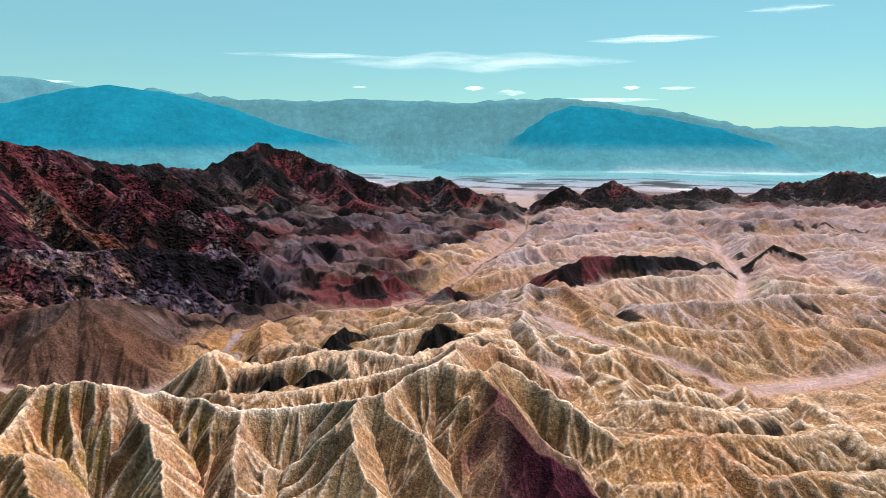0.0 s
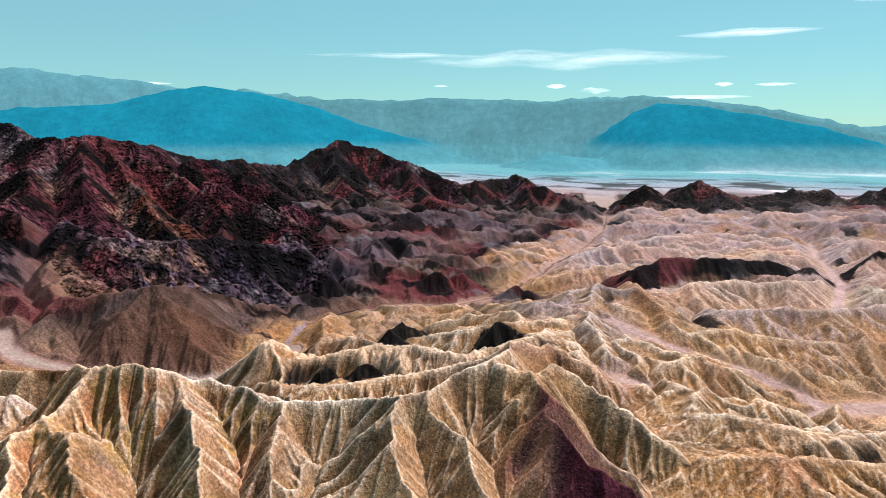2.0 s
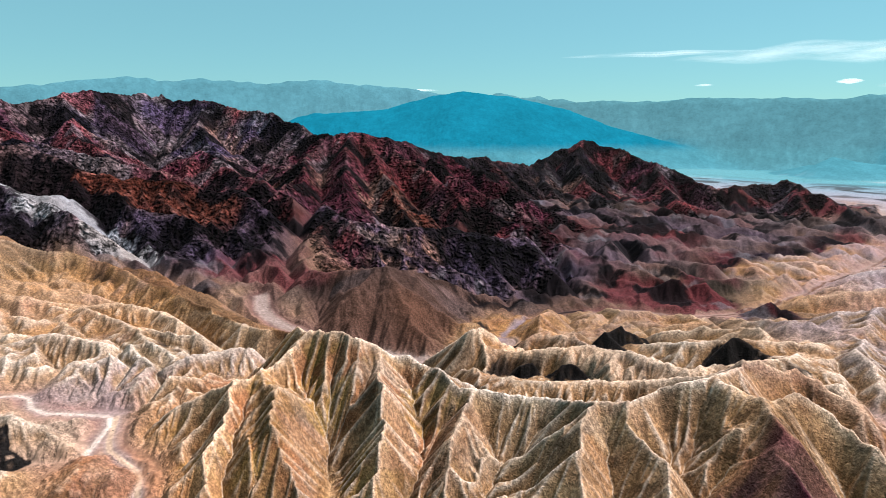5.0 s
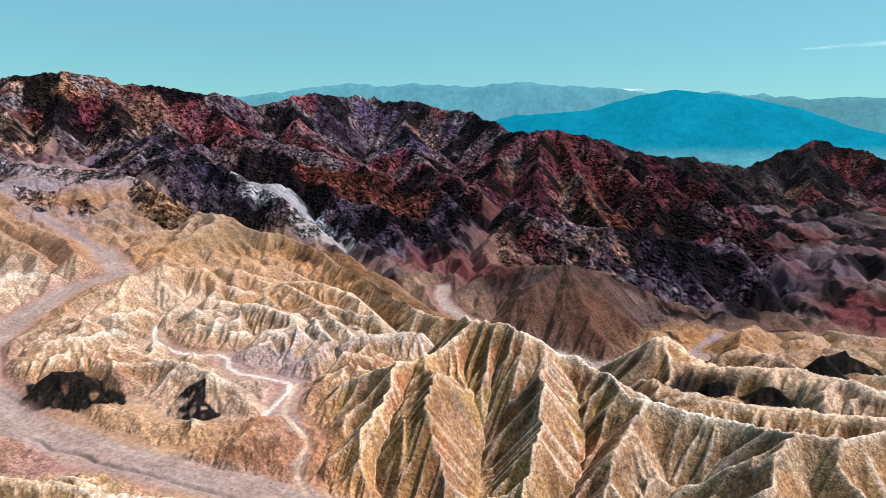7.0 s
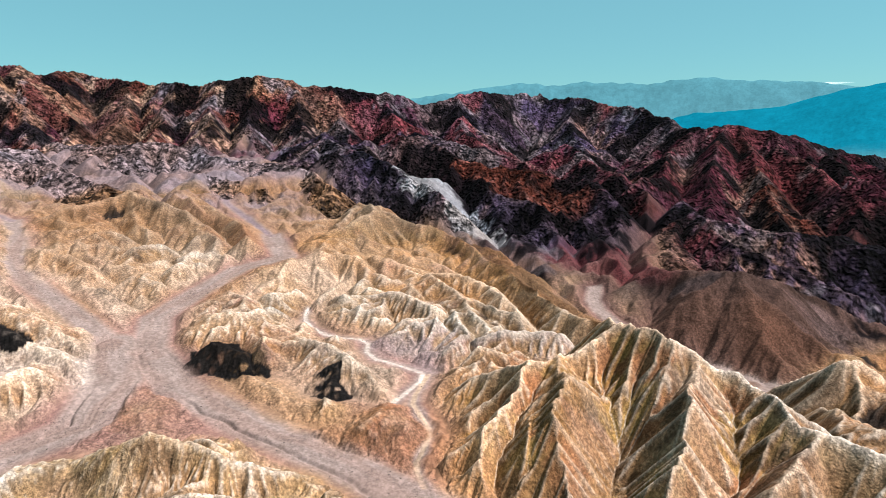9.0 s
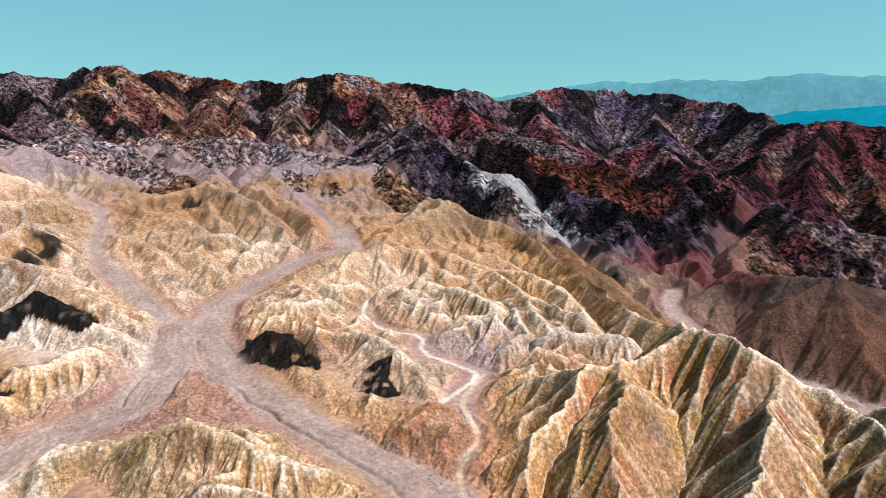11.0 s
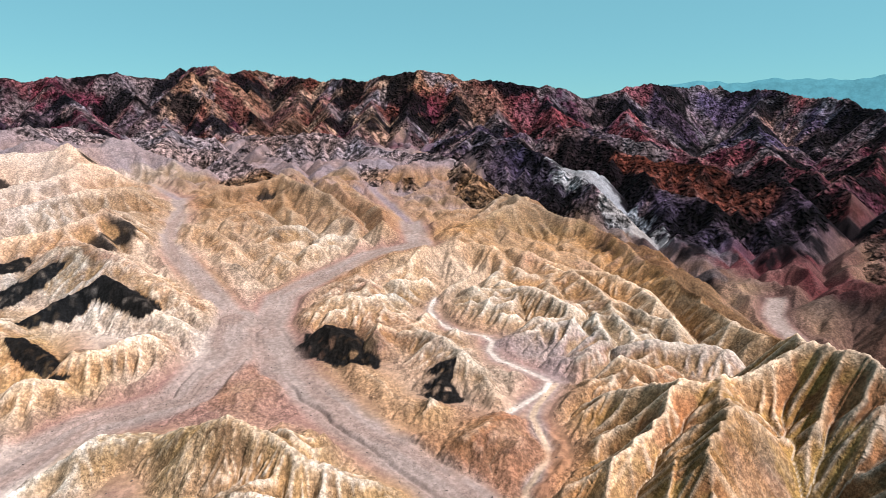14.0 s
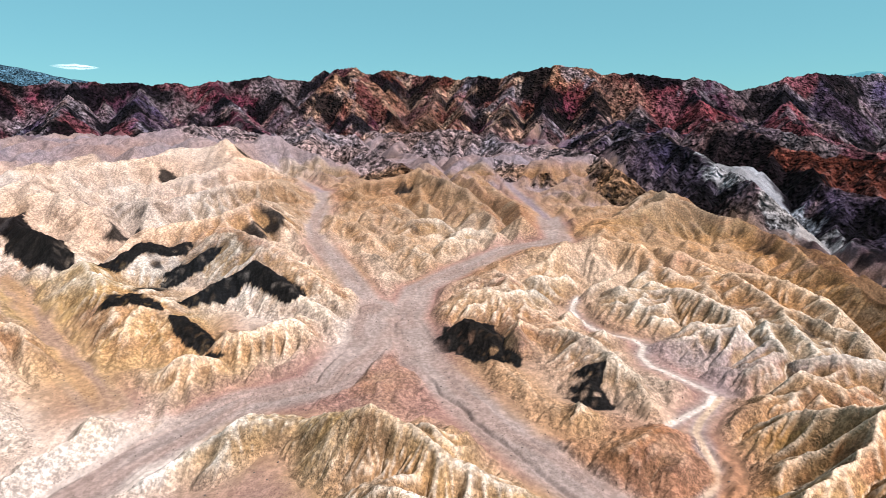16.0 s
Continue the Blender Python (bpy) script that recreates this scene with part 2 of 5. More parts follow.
hill("white_hill", "low white clay hills beside the wash", "hill", CLAY, "low white clay hills")
ridge("white", [(-222, -75, 0), (-212, -58, -1), (-205, -50, -4), (-196, -38, -9), (-192, -32, -13)], 0.7, 2.0, 7, 0.4)
hill("white_hill", "low white clay hill with yellow flanks", "hill", CLAY, "low white clay hills")
ridge("white", [(-206, -20, -6), (-196, -8, 0), (-192, 3, 2), (-196, 9, -4)], 0.7, 2.0, 7, 0.4)
ridge("white", [(-196, -8, 0), (-184, -22, -6), (-170, -30, -12)], 0.7, 2.0, 7, 0.4)
hill("white_hill", "low white clay hill at the wash's edge", "hill", CLAY, "low white clay hills")
ridge("white", [(-180, -58, -8), (-168, -46, -8), (-160, -38, -9), (-150, -30, -14)], 0.7, 2.0, 7, 0.4)

hill("gravel_mound", "flat rose-brown gravel mound between two washes", "mound", CLAY)
ridge("rose", [(-252, 67, -4), (-225, 66, -5), (-200, 64, -6)], 0.16, 4, 20, 0.3)

hill("capped_hill", "yellow clay hill with a dark gravel cap", "hill", CLAY, "dark-capped hills")
ridge("yellow", [(-283, -76, -5), (-287, -66, 4), (-286, -54, 11), (-289, -43, 12), (-285, -32, 7), (-270, -16, 2), (-258, 2, -4)], 0.5, 3, 26, 0.2, "black", 1.6)
ridge("yellow", [(-289, -43, 12), (-272, -40, 4), (-258, -36, -3)], 0.5, 4, 20, 0.3)
hill("capped_hill", "white clay hill with a black rock cap", "hill", CLAY, "dark-capped hills")
ridge("white", [(-300, -34, 4), (-306, -24, 9), (-318, -15, 13), (-325, -5, 20), (-314, 10, 15), (-304, 20, 11)], 0.75, 1.5, 12, 0.6, "black", 5.0)
ridge("white", [(-304, 20, 10), (-292, 34, 5), (-279, 46, 3), (-272, 55, 1)], 0.7, 1.5, 9, 0.6)
ridge("white", [(-318, -5, 12), (-306, -3, 6), (-286, 4, -3)], 0.8, 1.5, 9, 0.5)
ridge("white", [(-312, 14, 9), (-298, 14, 3), (-284, 20, -4)], 0.8, 1.5, 9, 0.5)
hill("capped_hill", "white clay hill with a dark stony top", "hill", CLAY, "dark-capped hills")
ridge("white", [(-336, -48, 12), (-352, -38, 19), (-360, -30, 22), (-348, -14, 18)], 0.7, 1.5, 9, 0.5, "black", 6.0)
hill("capped_hill", "pale clay hill with a black stony crown", "hill", CLAY, "dark-capped hills")
ridge("white", [(-330, -82, 15), (-340, -72, 22), (-352, -72, 24), (-362, -60, 20), (-372, -52, 22)], 0.6, 1.5, 9, 0.5, "black", 6.0)
hill("clay_hill", "pale clay hill with a rust-red knob", "hill", CLAY)
ridge("cream", [(-372, -34, 28), (-366, -22, 28), (-345, 0, 23), (-325, 20, 16), (-312, 35, 10)], 0.6, 2, 10, 0.5, "rust", 2.0)
hill("clay_hill", "smooth yellow clay slope", "hill", CLAY)
ridge("yellow", [(-282, -125, 24), (-300, -100, 24), (-310, -86, 22), (-304, -72, 16)], 0.4, 5, 20, 0.2)
hill("capped_hill", "grey gravel hill with a dark crest", "hill", CLAY, "dark-capped hills")
ridge("wash", [(-252, -120, 16), (-258, -98, 11), (-266, -84, 3)], 0.5, 3, 15, 0.2, "black", 2.0)
hill("capped_hill", "white clay hill with a black rock cap", "hill", CLAY, "dark-capped hills")
ridge("white", [(-400, -190, 30), (-386, -162, 30), (-368, -138, 28), (-345, -112, 22)], 0.6, 2, 12, 0.5, "black", 7)

for line, colour in (
    ([(-560, -330, 50), (-638, -304, 60), (-700, -290, 68), (-760, -250, 84), (-800, -210, 95)], "mauve"),
    ([(-470, -230, 40), (-545, -225, 47), (-570, -185, 55), (-605, -150, 62), (-640, -115, 72), (-690, -80, 80)], "cream"),
    ([(-410, -185, 30), (-456, -178, 37), (-500, -165, 41), (-524, -140, 44), (-545, -110, 50), (-580, -92, 55), (-600, -76, 57)], "cream"),
    ([(-393, -152, 28), (-417, -130, 34), (-435, -105, 36), (-465, -82, 41), (-500, -60, 46), (-520, -36, 47)], "cream"),
    ([(-388, -80, 27), (-396, -45, 33), (-430, -32, 38), (-452, -12, 36)], "cream"),
    ([(-500, -290, 38), (-580, -260, 54), (-630, -215, 62), (-680, -165, 74)], "cream"),
    ([(-430, -260, 30), (-480, -205, 40), (-505, -195, 42)], "cream"),
):
    hill("clay_ridge", "pale cream badland ridge with many small gullies", "ridge", CLAY, "pale badland ridges")
    ridge(colour, line, 0.5, 1.6, 30, 0.8)

hill("clay_hill", "brown and rust clay hill with pale foot", "hill", CLAY)
ridge("rust", [(-526, 2, 33), (-541, 22, 42), (-556, 48, 46), (-560, 68, 51), (-525, 92, 43), (-503, 113, 36), (-466, 132, 24), (-440, 150, 16)], 0.5, 1.5, 22, 0.8, "rust", 8)
ridge("ochre", [(-560, 68, 51), (-518, 70, 36), (-470, 72, 22), (-440, 72, 17)], 0.7, 1.5, 12, 0.6)
ridge("ochre", [(-541, 22, 42), (-500, 24, 30), (-450, 28, 22)], 0.7, 1.5, 12, 0.6)
for line in ([(-415, 20, 18), (-440, 14, 27), (-462, 34, 24)], [(-415, 62, 17), (-438, 66, 25), (-450, 88, 22)], [(-408, 92, 16), (-425, 102, 22), (-420, 118, 16)], [(-470, 45, 30), (-485, 50, 31), (-480, 62, 28)]):
    hill("clay_hill", "small cream clay hill with sharp gullies", "hill", CLAY, "small cream hills")
    ridge("cream", line, 0.5, 1.2, 11, 0.8)

hill("badland_ridge", "ochre clay ridge with dark gullied back", "ridge", CLAY)
ridge("ochre", [(-420, 168, 17), (-432, 196, 26), (-462, 243, 36), (-490, 250, 37)], 0.6, 1.2, 15, 0.7)
ridge("ochre", [(-525, 256, 37), (-490, 262, 34), (-459, 272, 27), (-410, 290, 19), (-340, 288, 9), (-300, 280, 5), (-245, 270, 3), (-215, 268, 2)], 0.6, 1.2, 15, 0.7, back="bark")
ridge("tan", [(-511, 246, 37), (-470, 215, 26), (-430, 205, 16)], 0.7, 1.2, 9, 0.6)

for line, colour in (
    ([(-352, 103, 6), (-365, 117, 11), (-386, 138, 12), (-400, 161, 15), (-424, 187, 25)], "ochre"),
    ([(-306, 103, 5), (-318, 118, 7), (-333, 134, 8), (-345, 150, 7)], "tan"),
    ([(-330, 112, 5), (-352, 130, 9), (-368, 150, 9), (-385, 176, 11)], "cream"),
    ([(-292, 108, 1), (-300, 120, 3), (-312, 134, 1)], "cream"),
    ([(-332, 162, 3), (-362, 184, 7), (-376, 165, 9), (-400, 185, 15)], "cream"),
    ([(-336, 206, 11), (-365, 200, 9), (-380, 205, 12), (-412, 200, 14)], "tan"),
    ([(-300, 142, 0), (-268, 134, 3), (-250, 138, 5), (-232, 142, 3), (-222, 150, 0), (-208, 150, -3)], "cream"),
    ([(-273, 114, -1), (-266, 128, 3), (-258, 140, 3)], "tan"),
    ([(-258, 178, 1), (-262, 188, 4), (-250, 198, 4), (-232, 194, 1)], "grey"),
    ([(-326, 228, 11), (-316, 229, 11), (-290, 228, 9), (-256, 220, 7), (-232, 214, 4), (-220, 206, 0)], "tan"),
    ([(-335, 176, 2), (-312, 192, 8), (-298, 200, 10), (-275, 204, 8), (-262, 212, 6)], "cream"),
    ([(-350, 225, 10), (-322, 250, 11), (-300, 255, 8), (-270, 250, 5)], "tan"),
    ([(-228, 196, 1), (-224, 216, 7), (-218, 232, 6), (-208, 246, 2)], "grey"),
    ([(-305, 165, -1), (-290, 172, 2), (-278, 180, 3)], "tan"),
    ([(-290, 215, 4), (-282, 225, 7), (-262, 236, 6), (-240, 244, 3)], "tan"),
    ([(-204, 190, 1), (-212, 204, 3), (-220, 222, 4)], "tan"),
):
    hill("clay_ridge", "winding cream and tan badland ridge", "ridge", CLAY, "winding badland ridges")
    ridge(colour, line, 0.55, 1.0, 14, 0.8)

hill("rock_hill", "black rock knob above the wash", "rock", CLAY, "black rock knobs")
ridge("black", [(-284, 90, -3), (-273, 98, 5), (-262, 106, 1), (-254, 114, -2)], 0.62, 1.5, 7, 0.5)
hill("clay_hill", "yellow clay bank along the wash", "hill", CLAY)
ridge("yellow", [(-256, 104, -4), (-236, 112, -4), (-214, 120, -6), (-198, 130, -7)], 0.4, 3, 12, 0.4)
hill("rock_hill", "black face on a small clay hill", "rock", CLAY, "black rock knobs")
ridge("cream", [(-242, 136, 1), (-231, 143, 5), (-222, 150, 1)], 0.75, 1.0, 6, 0.4)
ridge("black", [(-228, 138, 2), (-222, 135, -2), (-216, 136, -5)], 0.8, 1.5, 6, 0.5)
hill("clay_mound", "smooth orange-brown clay mound", "mound", CLAY)
ridge("rust", [(-190, 128, -7), (-186, 141, -2), (-180, 149, -4), (-168, 150, -7)], 0.35, 4, 14, 0.2)

hill("badland_ridge", "rust and ochre striped clay ridge with sharp spurs", "ridge", CLAY)
ridge("umber", [(-186, 182, 3), (-174, 188, 11), (-165, 190, 15), (-161, 203, 15), (-162, 220, 18), (-166, 227, 22), (-152, 229, 26.5), (-140, 231, 27.5), (-131, 238, 22.5), (-122, 245, 15), (-110, 242, 14), (-102, 239, 16.5), (-91, 233, 13)], 0.82, 1.0, 16, 0.25)
ridge("umber", [(-165, 190, 15), (-157, 178, 8), (-150, 166, 2), (-140, 155, -6)], 0.82, 1.0, 16, 0.25)
ridge("ochre", [(-161, 203, 16.8), (-150, 195, 15.5), (-138, 190, 15.2), (-124, 183, 9.2), (-112, 177, 2), (-100, 171, -6)], 0.8, 0.9, 10, 0.4)
ridge("straw", [(-129, 236, 20), (-120, 226, 16), (-114, 219, 16.2), (-110.5, 213, 17.8), (-107, 202, 15.2), (-100, 192, 8), (-93, 182, 0), (-87, 173, -8)], 0.8, 0.9, 10, 0.4)
ridge("umber", [(-110.5, 213, 17), (-104, 209, 12), (-96, 202, 5), (-88, 194, -3)], 0.8, 0.9, 10, 0.4)

hill("badland_ridge", "cream and tan clay ridge with a sharp peak and dark spur", "ridge", CLAY)
ridge("straw", [(-91, 233, 13), (-83, 233, 14.5), (-70, 238, 13), (-52, 239, 14.5), (-38, 229, 20.6), (-27, 232, 21.5), (-16, 247, 23.5), (-3, 255, 28), (12, 240, 27.5)], 0.82, 1.0, 16, 0.25)
ridge("cream", [(-83, 233, 14.5), (-80, 220, 10), (-79, 208, 6), (-76, 195, -3)], 0.8, 0.9, 10, 0.4)
ridge("cream", [(-52, 239, 14.5), (-52, 228, 9.5), (-52, 216, 4), (-54, 204, -3)], 0.8, 0.9, 10, 0.4)
ridge("straw", [(-38, 229, 20.6), (-35.5, 216, 18.6), (-31, 204, 11), (-26, 192, 3), (-22, 182, -5)], 0.8, 0.9, 10, 0.4)
ridge("straw", [(-36, 216, 18), (-42, 207, 10), (-47, 197, 2), (-52, 187, -6)], 0.8, 0.9, 10, 0.4)
ridge("straw", [(-27, 232, 21), (-23, 227, 17), (-12.6, 212, 12.8), (-4, 200, 9.8), (4, 188, 4), (10, 178, -3)], 0.8, 0.9, 10, 0.4)
ridge("maroon", [(12, 240, 27.5), (20, 220, 22.5), (30, 204, 15), (40, 192, 7), (50, 182, -2)], 0.8, 1.0, 6, 0.5)
ridge("rose", [(20, 220, 22.5), (16, 206, 14), (12, 194, 6), (8, 182, -3)], 0.8, 1.2, 6, 0.4)
ridge("straw", [(12, 240, 27.5), (24, 262, 24), (36, 256, 18), (50, 248, 11), (64, 240, 4), (76, 230, -3)], 0.82, 1.0, 16, 0.25)
ridge("rose", [(-3, 255, 28), (6, 286, 22), (22, 306, 16), (40, 300, 10)], 0.7, 1.5, 8, 0.4)

hill("rock_outcrop", "pale grey rocky outcrop on a tan ridge", "outcrop", CLAY)
ridge("grey", [(10, 440, -8), (34, 460, 4), (60, 470, 8), (78, 468, 6), (92, 476, 2)], 0.8, 1.0, 8, 0.5)
ridge("grey", [(60, 470, 8), (50, 420, 6), (45, 382, 5.6), (56, 350, 0)], 0.7, 1.2, 8, 0.5)
hill("badland_ridge", "dark ochre clay ridge", "ridge", CLAY)
ridge("ochre", [(96, 560, -14), (88, 480, 7), (98, 430, 2), (104, 380, -3), (110, 340, -6), (90, 300, 2), (80, 277, 3)], 0.7, 1.2, 9, 0.5, "rust", 4)

for line, colour in (
    ([(-180, 424, -24), (-160, 440, -18), (-146, 468, -24), (-128, 490, -32)], "ochre"),
    ([(-118, 507, -40), (-100, 520, -30), (-70, 530, -30), (-36, 520, -26), (-10, 505, -24)], "tan"),
    ([(-150, 395, -24), (-120, 390, -12), (-96, 366, -6), (-80, 400, -12), (-78, 440, -22)], "ochre"),
    ([(-110, 330, -6), (-74, 333, 3), (-50, 325, 6), (-23, 318, 6), (0, 330, 8), (20, 360, 6)], "cream"),
    ([(-60, 380, -8), (-30, 372, 0), (5, 385, 4), (30, 392, 4)], "tan"),
    ([(-60, 440, -20), (-30, 440, -12), (0, 432, -6)], "tan"),
    ([(-90, 275, 2), (-60, 280, 6), (-30, 285, 10), (-4, 290, 16)], "tan"),
):
    hill("clay_ridge", "low tan clay ridge in the hollow", "ridge", CLAY, "low tan ridges")
    ridge(colour, line, 0.42, 1.2, 13, 0.8)
for spot in ((-77, 370, -4), (-69, 384, -2), (-66, 348, -6), (-70, 298, 4), (-89, 294, 1), (-9, 367, 6), (-132, 372, -14), (-90, 651, -30), (-66, 662, -32), (-12, 644, -38)):
    hill("rock_hill", "black rock knob among tan hills", "rock", CLAY, "black rock knobs")
    ridge("black", [spot, (spot[0] + 5, spot[1] + 3, spot[2] + 1), (spot[0] + 10, spot[1] + 2, spot[2] - 2)], 0.85, 1.2, 7, 0.4)

for line, colour, label in (
    ([(142, 451, -3), (183, 465, -4), (226, 471, -5), (261, 493, -6), (319, 509, -9), (400, 520, -14)], "pink", "long pale pink clay ridge with smooth top"),
    ([(142, 547, -8), (183, 588, -13), (234, 589, -14), (281, 604, -14), (306, 592, -16), (360, 575, -20)], "cream", "cream badland ridge with grey flank"),
    ([(94, 390, -3), (132, 413, -4), (169, 417, -10), (209, 423, -15), (255, 441, -18), (320, 450, -22)], "tan", "tan badland ridge with many spurs"),
    ([(162, 461, -12), (207, 458, -14), (265, 468, -16), (330, 475, -21)], "tan", "tan badland ridge with many spurs"),
    ([(80, 340, -3), (110, 370, -4), (125, 388, -6), (150, 383, -12), (178, 383, -20), (200, 378, -26)], "tan", "tan badland ridge with many spurs"),
    ([(84, 300, 0), (102, 316, -3), (120, 314, -6), (140, 318, -14)], "tan", "tan badland ridge with many spurs"),
    ([(80, 272, 2), (103, 270, 2), (122, 268, -1), (150, 285, -10), (176, 310, -20)], "tan", "tan badland ridge with many spurs"),
    ([(78, 236, 2), (100, 238, 4), (126, 248, -3), (160, 266, -11), (200, 285, -18)], "ochre", "ochre clay ridge with small gullies"),
    ([(70, 212, -4), (98, 214, -5), (130, 226, -8), (166, 240, -14), (200, 250, -20)], "ochre", "ochre clay ridge with small gullies"),
    ([(130, 290, -10), (165, 300, -16), (200, 320, -22)], "cream", "low cream clay ridge"),
    ([(230, 470, -20), (280, 480, -18), (340, 480, -20)], "pink", "low pink clay ridge"),
    ([(180, 290, -20), (230, 300, -22), (280, 320, -26)], "tan", "low tan clay ridge"),
    ([(150, 205, -14), (200, 215, -20), (250, 230, -26)], "ochre", "ochre clay ridge with small gullies"),
):
    hill("clay_ridge", label, "ridge", CLAY, "badland ridges on the slope")
    ridge(colour, line, 0.36, 1.3, 15, 0.9)

hill("rock_ridge", "brown ridge with a black band", "ridge", CLAY)
ridge("brown", [(110, 600, -10), (140, 640, -5), (176, 645, -5), (210, 660, -9), (260, 690, -16)], 0.6, 1.5, 14, 0.5, "black", 11)
hill("rock_hill", "black rock knob on a pale slope", "rock", CLAY, "black rock knobs")
ridge("pink", [(290, 691, -24), (319, 690, -20), (357, 742, -12), (385, 755, -14), (420, 747, -22)], 0.6, 1.5, 10, 0.5, "black", 5)
for line, colour in (
    ([(60, 800, -36), (100, 830, -30), (150, 830, -28), (220, 850, -32)], "pink"),
    ([(130, 900, -40), (200, 930, -32), (280, 950, -30), (360, 960, -34)], "pink"),
    ([(100, 1060, -46), (180, 1080, -36), (260, 1060, -32), (340, 1090, -30)], "mauve"),
    ([(320, 820, -28), (400, 860, -22), (480, 880, -22), (560, 900, -24)], "pink"),
    ([(360, 1020, -34), (450, 1050, -24), (540, 1040, -22), (640, 1060, -20)], "mauve"),
    ([(200, 1180, -46), (300, 1200, -36), (420, 1230, -34), (520, 1260, -36)], "grey"),
    ([(560, 1180, -32), (680, 1220, -26), (800, 1200, -24), (900, 1160, -22)], "mauve"),
    ([(420, 740, -28), (500, 760, -22), (580, 770, -22)], "pink"),
    ([(120, 1300, -52), (220, 1340, -44), (330, 1350, -42)], "grey"),
    ([(230, 760, -30), (290, 790, -25), (340, 780, -26)], "cream"),
    ([(20, 680, -40), (70, 690, -30), (110, 720, -30)], "tan"),
):
    hill("clay_ridge", "mauve and pink badland ridge", "ridge", CLAY, "mauve badland ridges")
    ridge(colour, line, 0.36, 2.5, 34, 0.9)
for line in ([(213, 1493, -40), (250, 1487, -8), (279, 1431, -26)], [(333, 1573, -42), (380, 1610, -22), (420, 1656, -5), (459, 1541, -30)], [(526, 1625, -50), (681, 1783, -39), (806, 1730, -38), (942, 1774, -21), (1035, 1722, 10), (1130, 1650, 12)]):
    hill("dark_hill", "dark rock hill at the edge of the salt flat", "hill", ROCK, "dark rock hills")
    ridge("navy", line, 0.42, 4, 40, 0.5)

# ---- the dark mountains ----
hill("dark_mountain", "near-black rock peak with pale streaks", "mountain", ROCK)
ridge("navy", [(-600, 1130, 44), (-560, 1150, 55), (-514, 1099, 58), (-525, 1250, 40), (-529, 1355, 32), (-533, 1514, 58), (-485, 1600, 92), (-403, 1596, 69), (-300, 1527, 39), (-212, 1491, 8), (-154, 1448, -8), (-82, 1554, -3), (-28, 1600, 4), (28, 1507, -12), (99, 1354, -34), (158, 1248, -49)], 0.6, 4, 55, 0.65)
ridge("navy", [(-485, 1600, 92), (-430, 1400, 40), (-360, 1250, 5), (-280, 1120, -20)], 0.5, 4, 50, 0.6)
ridge("navy", [(-533, 1514, 58), (-500, 1380, 36), (-450, 1250, 14), (-380, 1130, -8)], 0.6, 4, 40, 0.8)
ridge("navy", [(-28, 1600, 4), (-10, 1480, -18), (20, 1360, -36)], 0.6, 4, 40, 0.8)
ridge("maroon", [(-300, 1527, 39), (-230, 1340, -5), (-150, 1180, -35)], 0.4, 4, 50, 0.6)
ridge("purple", [(-400, 1050, -10), (-280, 1000, -22), (-170, 1010, -34), (-60, 1080, -44)], 0.35, 4, 40, 0.6)
hill("red_mountain", "maroon and red rock mountain with a dark crest", "mountain", ROCK)
ridge("maroon", [(-740, 830, 88), (-690, 800, 98), (-640, 795, 104), (-585, 794, 107), (-540, 830, 101), (-530, 880, 88), (-525, 960, 70), (-516, 1040, 58), (-514, 1099, 58)], 0.75, 4, 40, 0.65, "navy", 9)
ridge("maroon", [(-585, 794, 107), (-520, 700, 72), (-450, 610, 42), (-380, 540, 16)], 0.55, 3, 34, 0.7)
ridge("maroon", [(-540, 830, 101), (-460, 780, 62), (-360, 730, 26), (-260, 700, -6), (-190, 690, -30)], 0.5, 3, 34, 0.7)
ridge("maroon", [(-525, 960, 70), (-420, 920, 40), (-320, 880, 8), (-230, 850, -20)], 0.5, 3, 34, 0.7)
ridge("maroon", [(-640, 795, 104), (-590, 710, 78), (-540, 640, 54), (-500, 590, 40)], 0.6, 3, 28, 0.8)
ridge("redrock", [(-565, 800, 104), (-490, 735, 66), (-420, 660, 34), (-350, 600, 10)], 0.6, 3, 28, 0.8)
ridge("maroon", [(-530, 880, 88), (-440, 840, 52), (-340, 790, 14), (-250, 760, -14)], 0.6, 3, 28, 0.8)
hill("purple_slope", "dark purple craggy rock slope", "mountain", ROCK)
ridge("purple", [(-440, 560, 30), (-370, 520, 22), (-320, 560, 14), (-270, 600, 4), (-225, 630, -10), (-195, 650, -26)], 0.6, 3, 22, 0.8)
ridge("purple", [(-370, 520, 22), (-330, 500, 8), (-280, 515, -8), (-240, 530, -22), (-205, 545, -36)], 0.5, 3, 20, 0.7)
ridge("purple", [(-320, 560, 14), (-270, 640, 0), (-220, 700, -18), (-180, 760, -34)], 0.5, 3, 20, 0.7)
ridge("purple", [(-520, 590, 44), (-469, 480, 30), (-430, 430, 18)], 0.6, 3, 22, 0.8)
ridge("scree", [(-400, 520, 18), (-360, 470, 8), (-330, 440, 0)], 0.6, 3, 18, 0.6)
hill("brown_hill", "brown cone-shaped clay hill with dark gullies", "hill", CLAY)
ridge("brown", [(-340, 405, -4), (-300, 400, 3), (-271, 405, 7), (-250, 412, 10), (-244, 440, 2), (-236, 470, -12), (-222, 500, -26), (-206, 525, -36)], 0.75, 1.2, 12, 0.6)
ridge("brown", [(-250, 412, 10), (-232, 395, 1), (-214, 382, -10), (-198, 372, -21)], 0.62, 1.2, 9, 0.6)
ridge("brown", [(-256, 408, 9), (-252, 384, 1.6), (-250, 360, -9), (-246, 345, -17)], 0.62, 1.2, 9, 0.6)

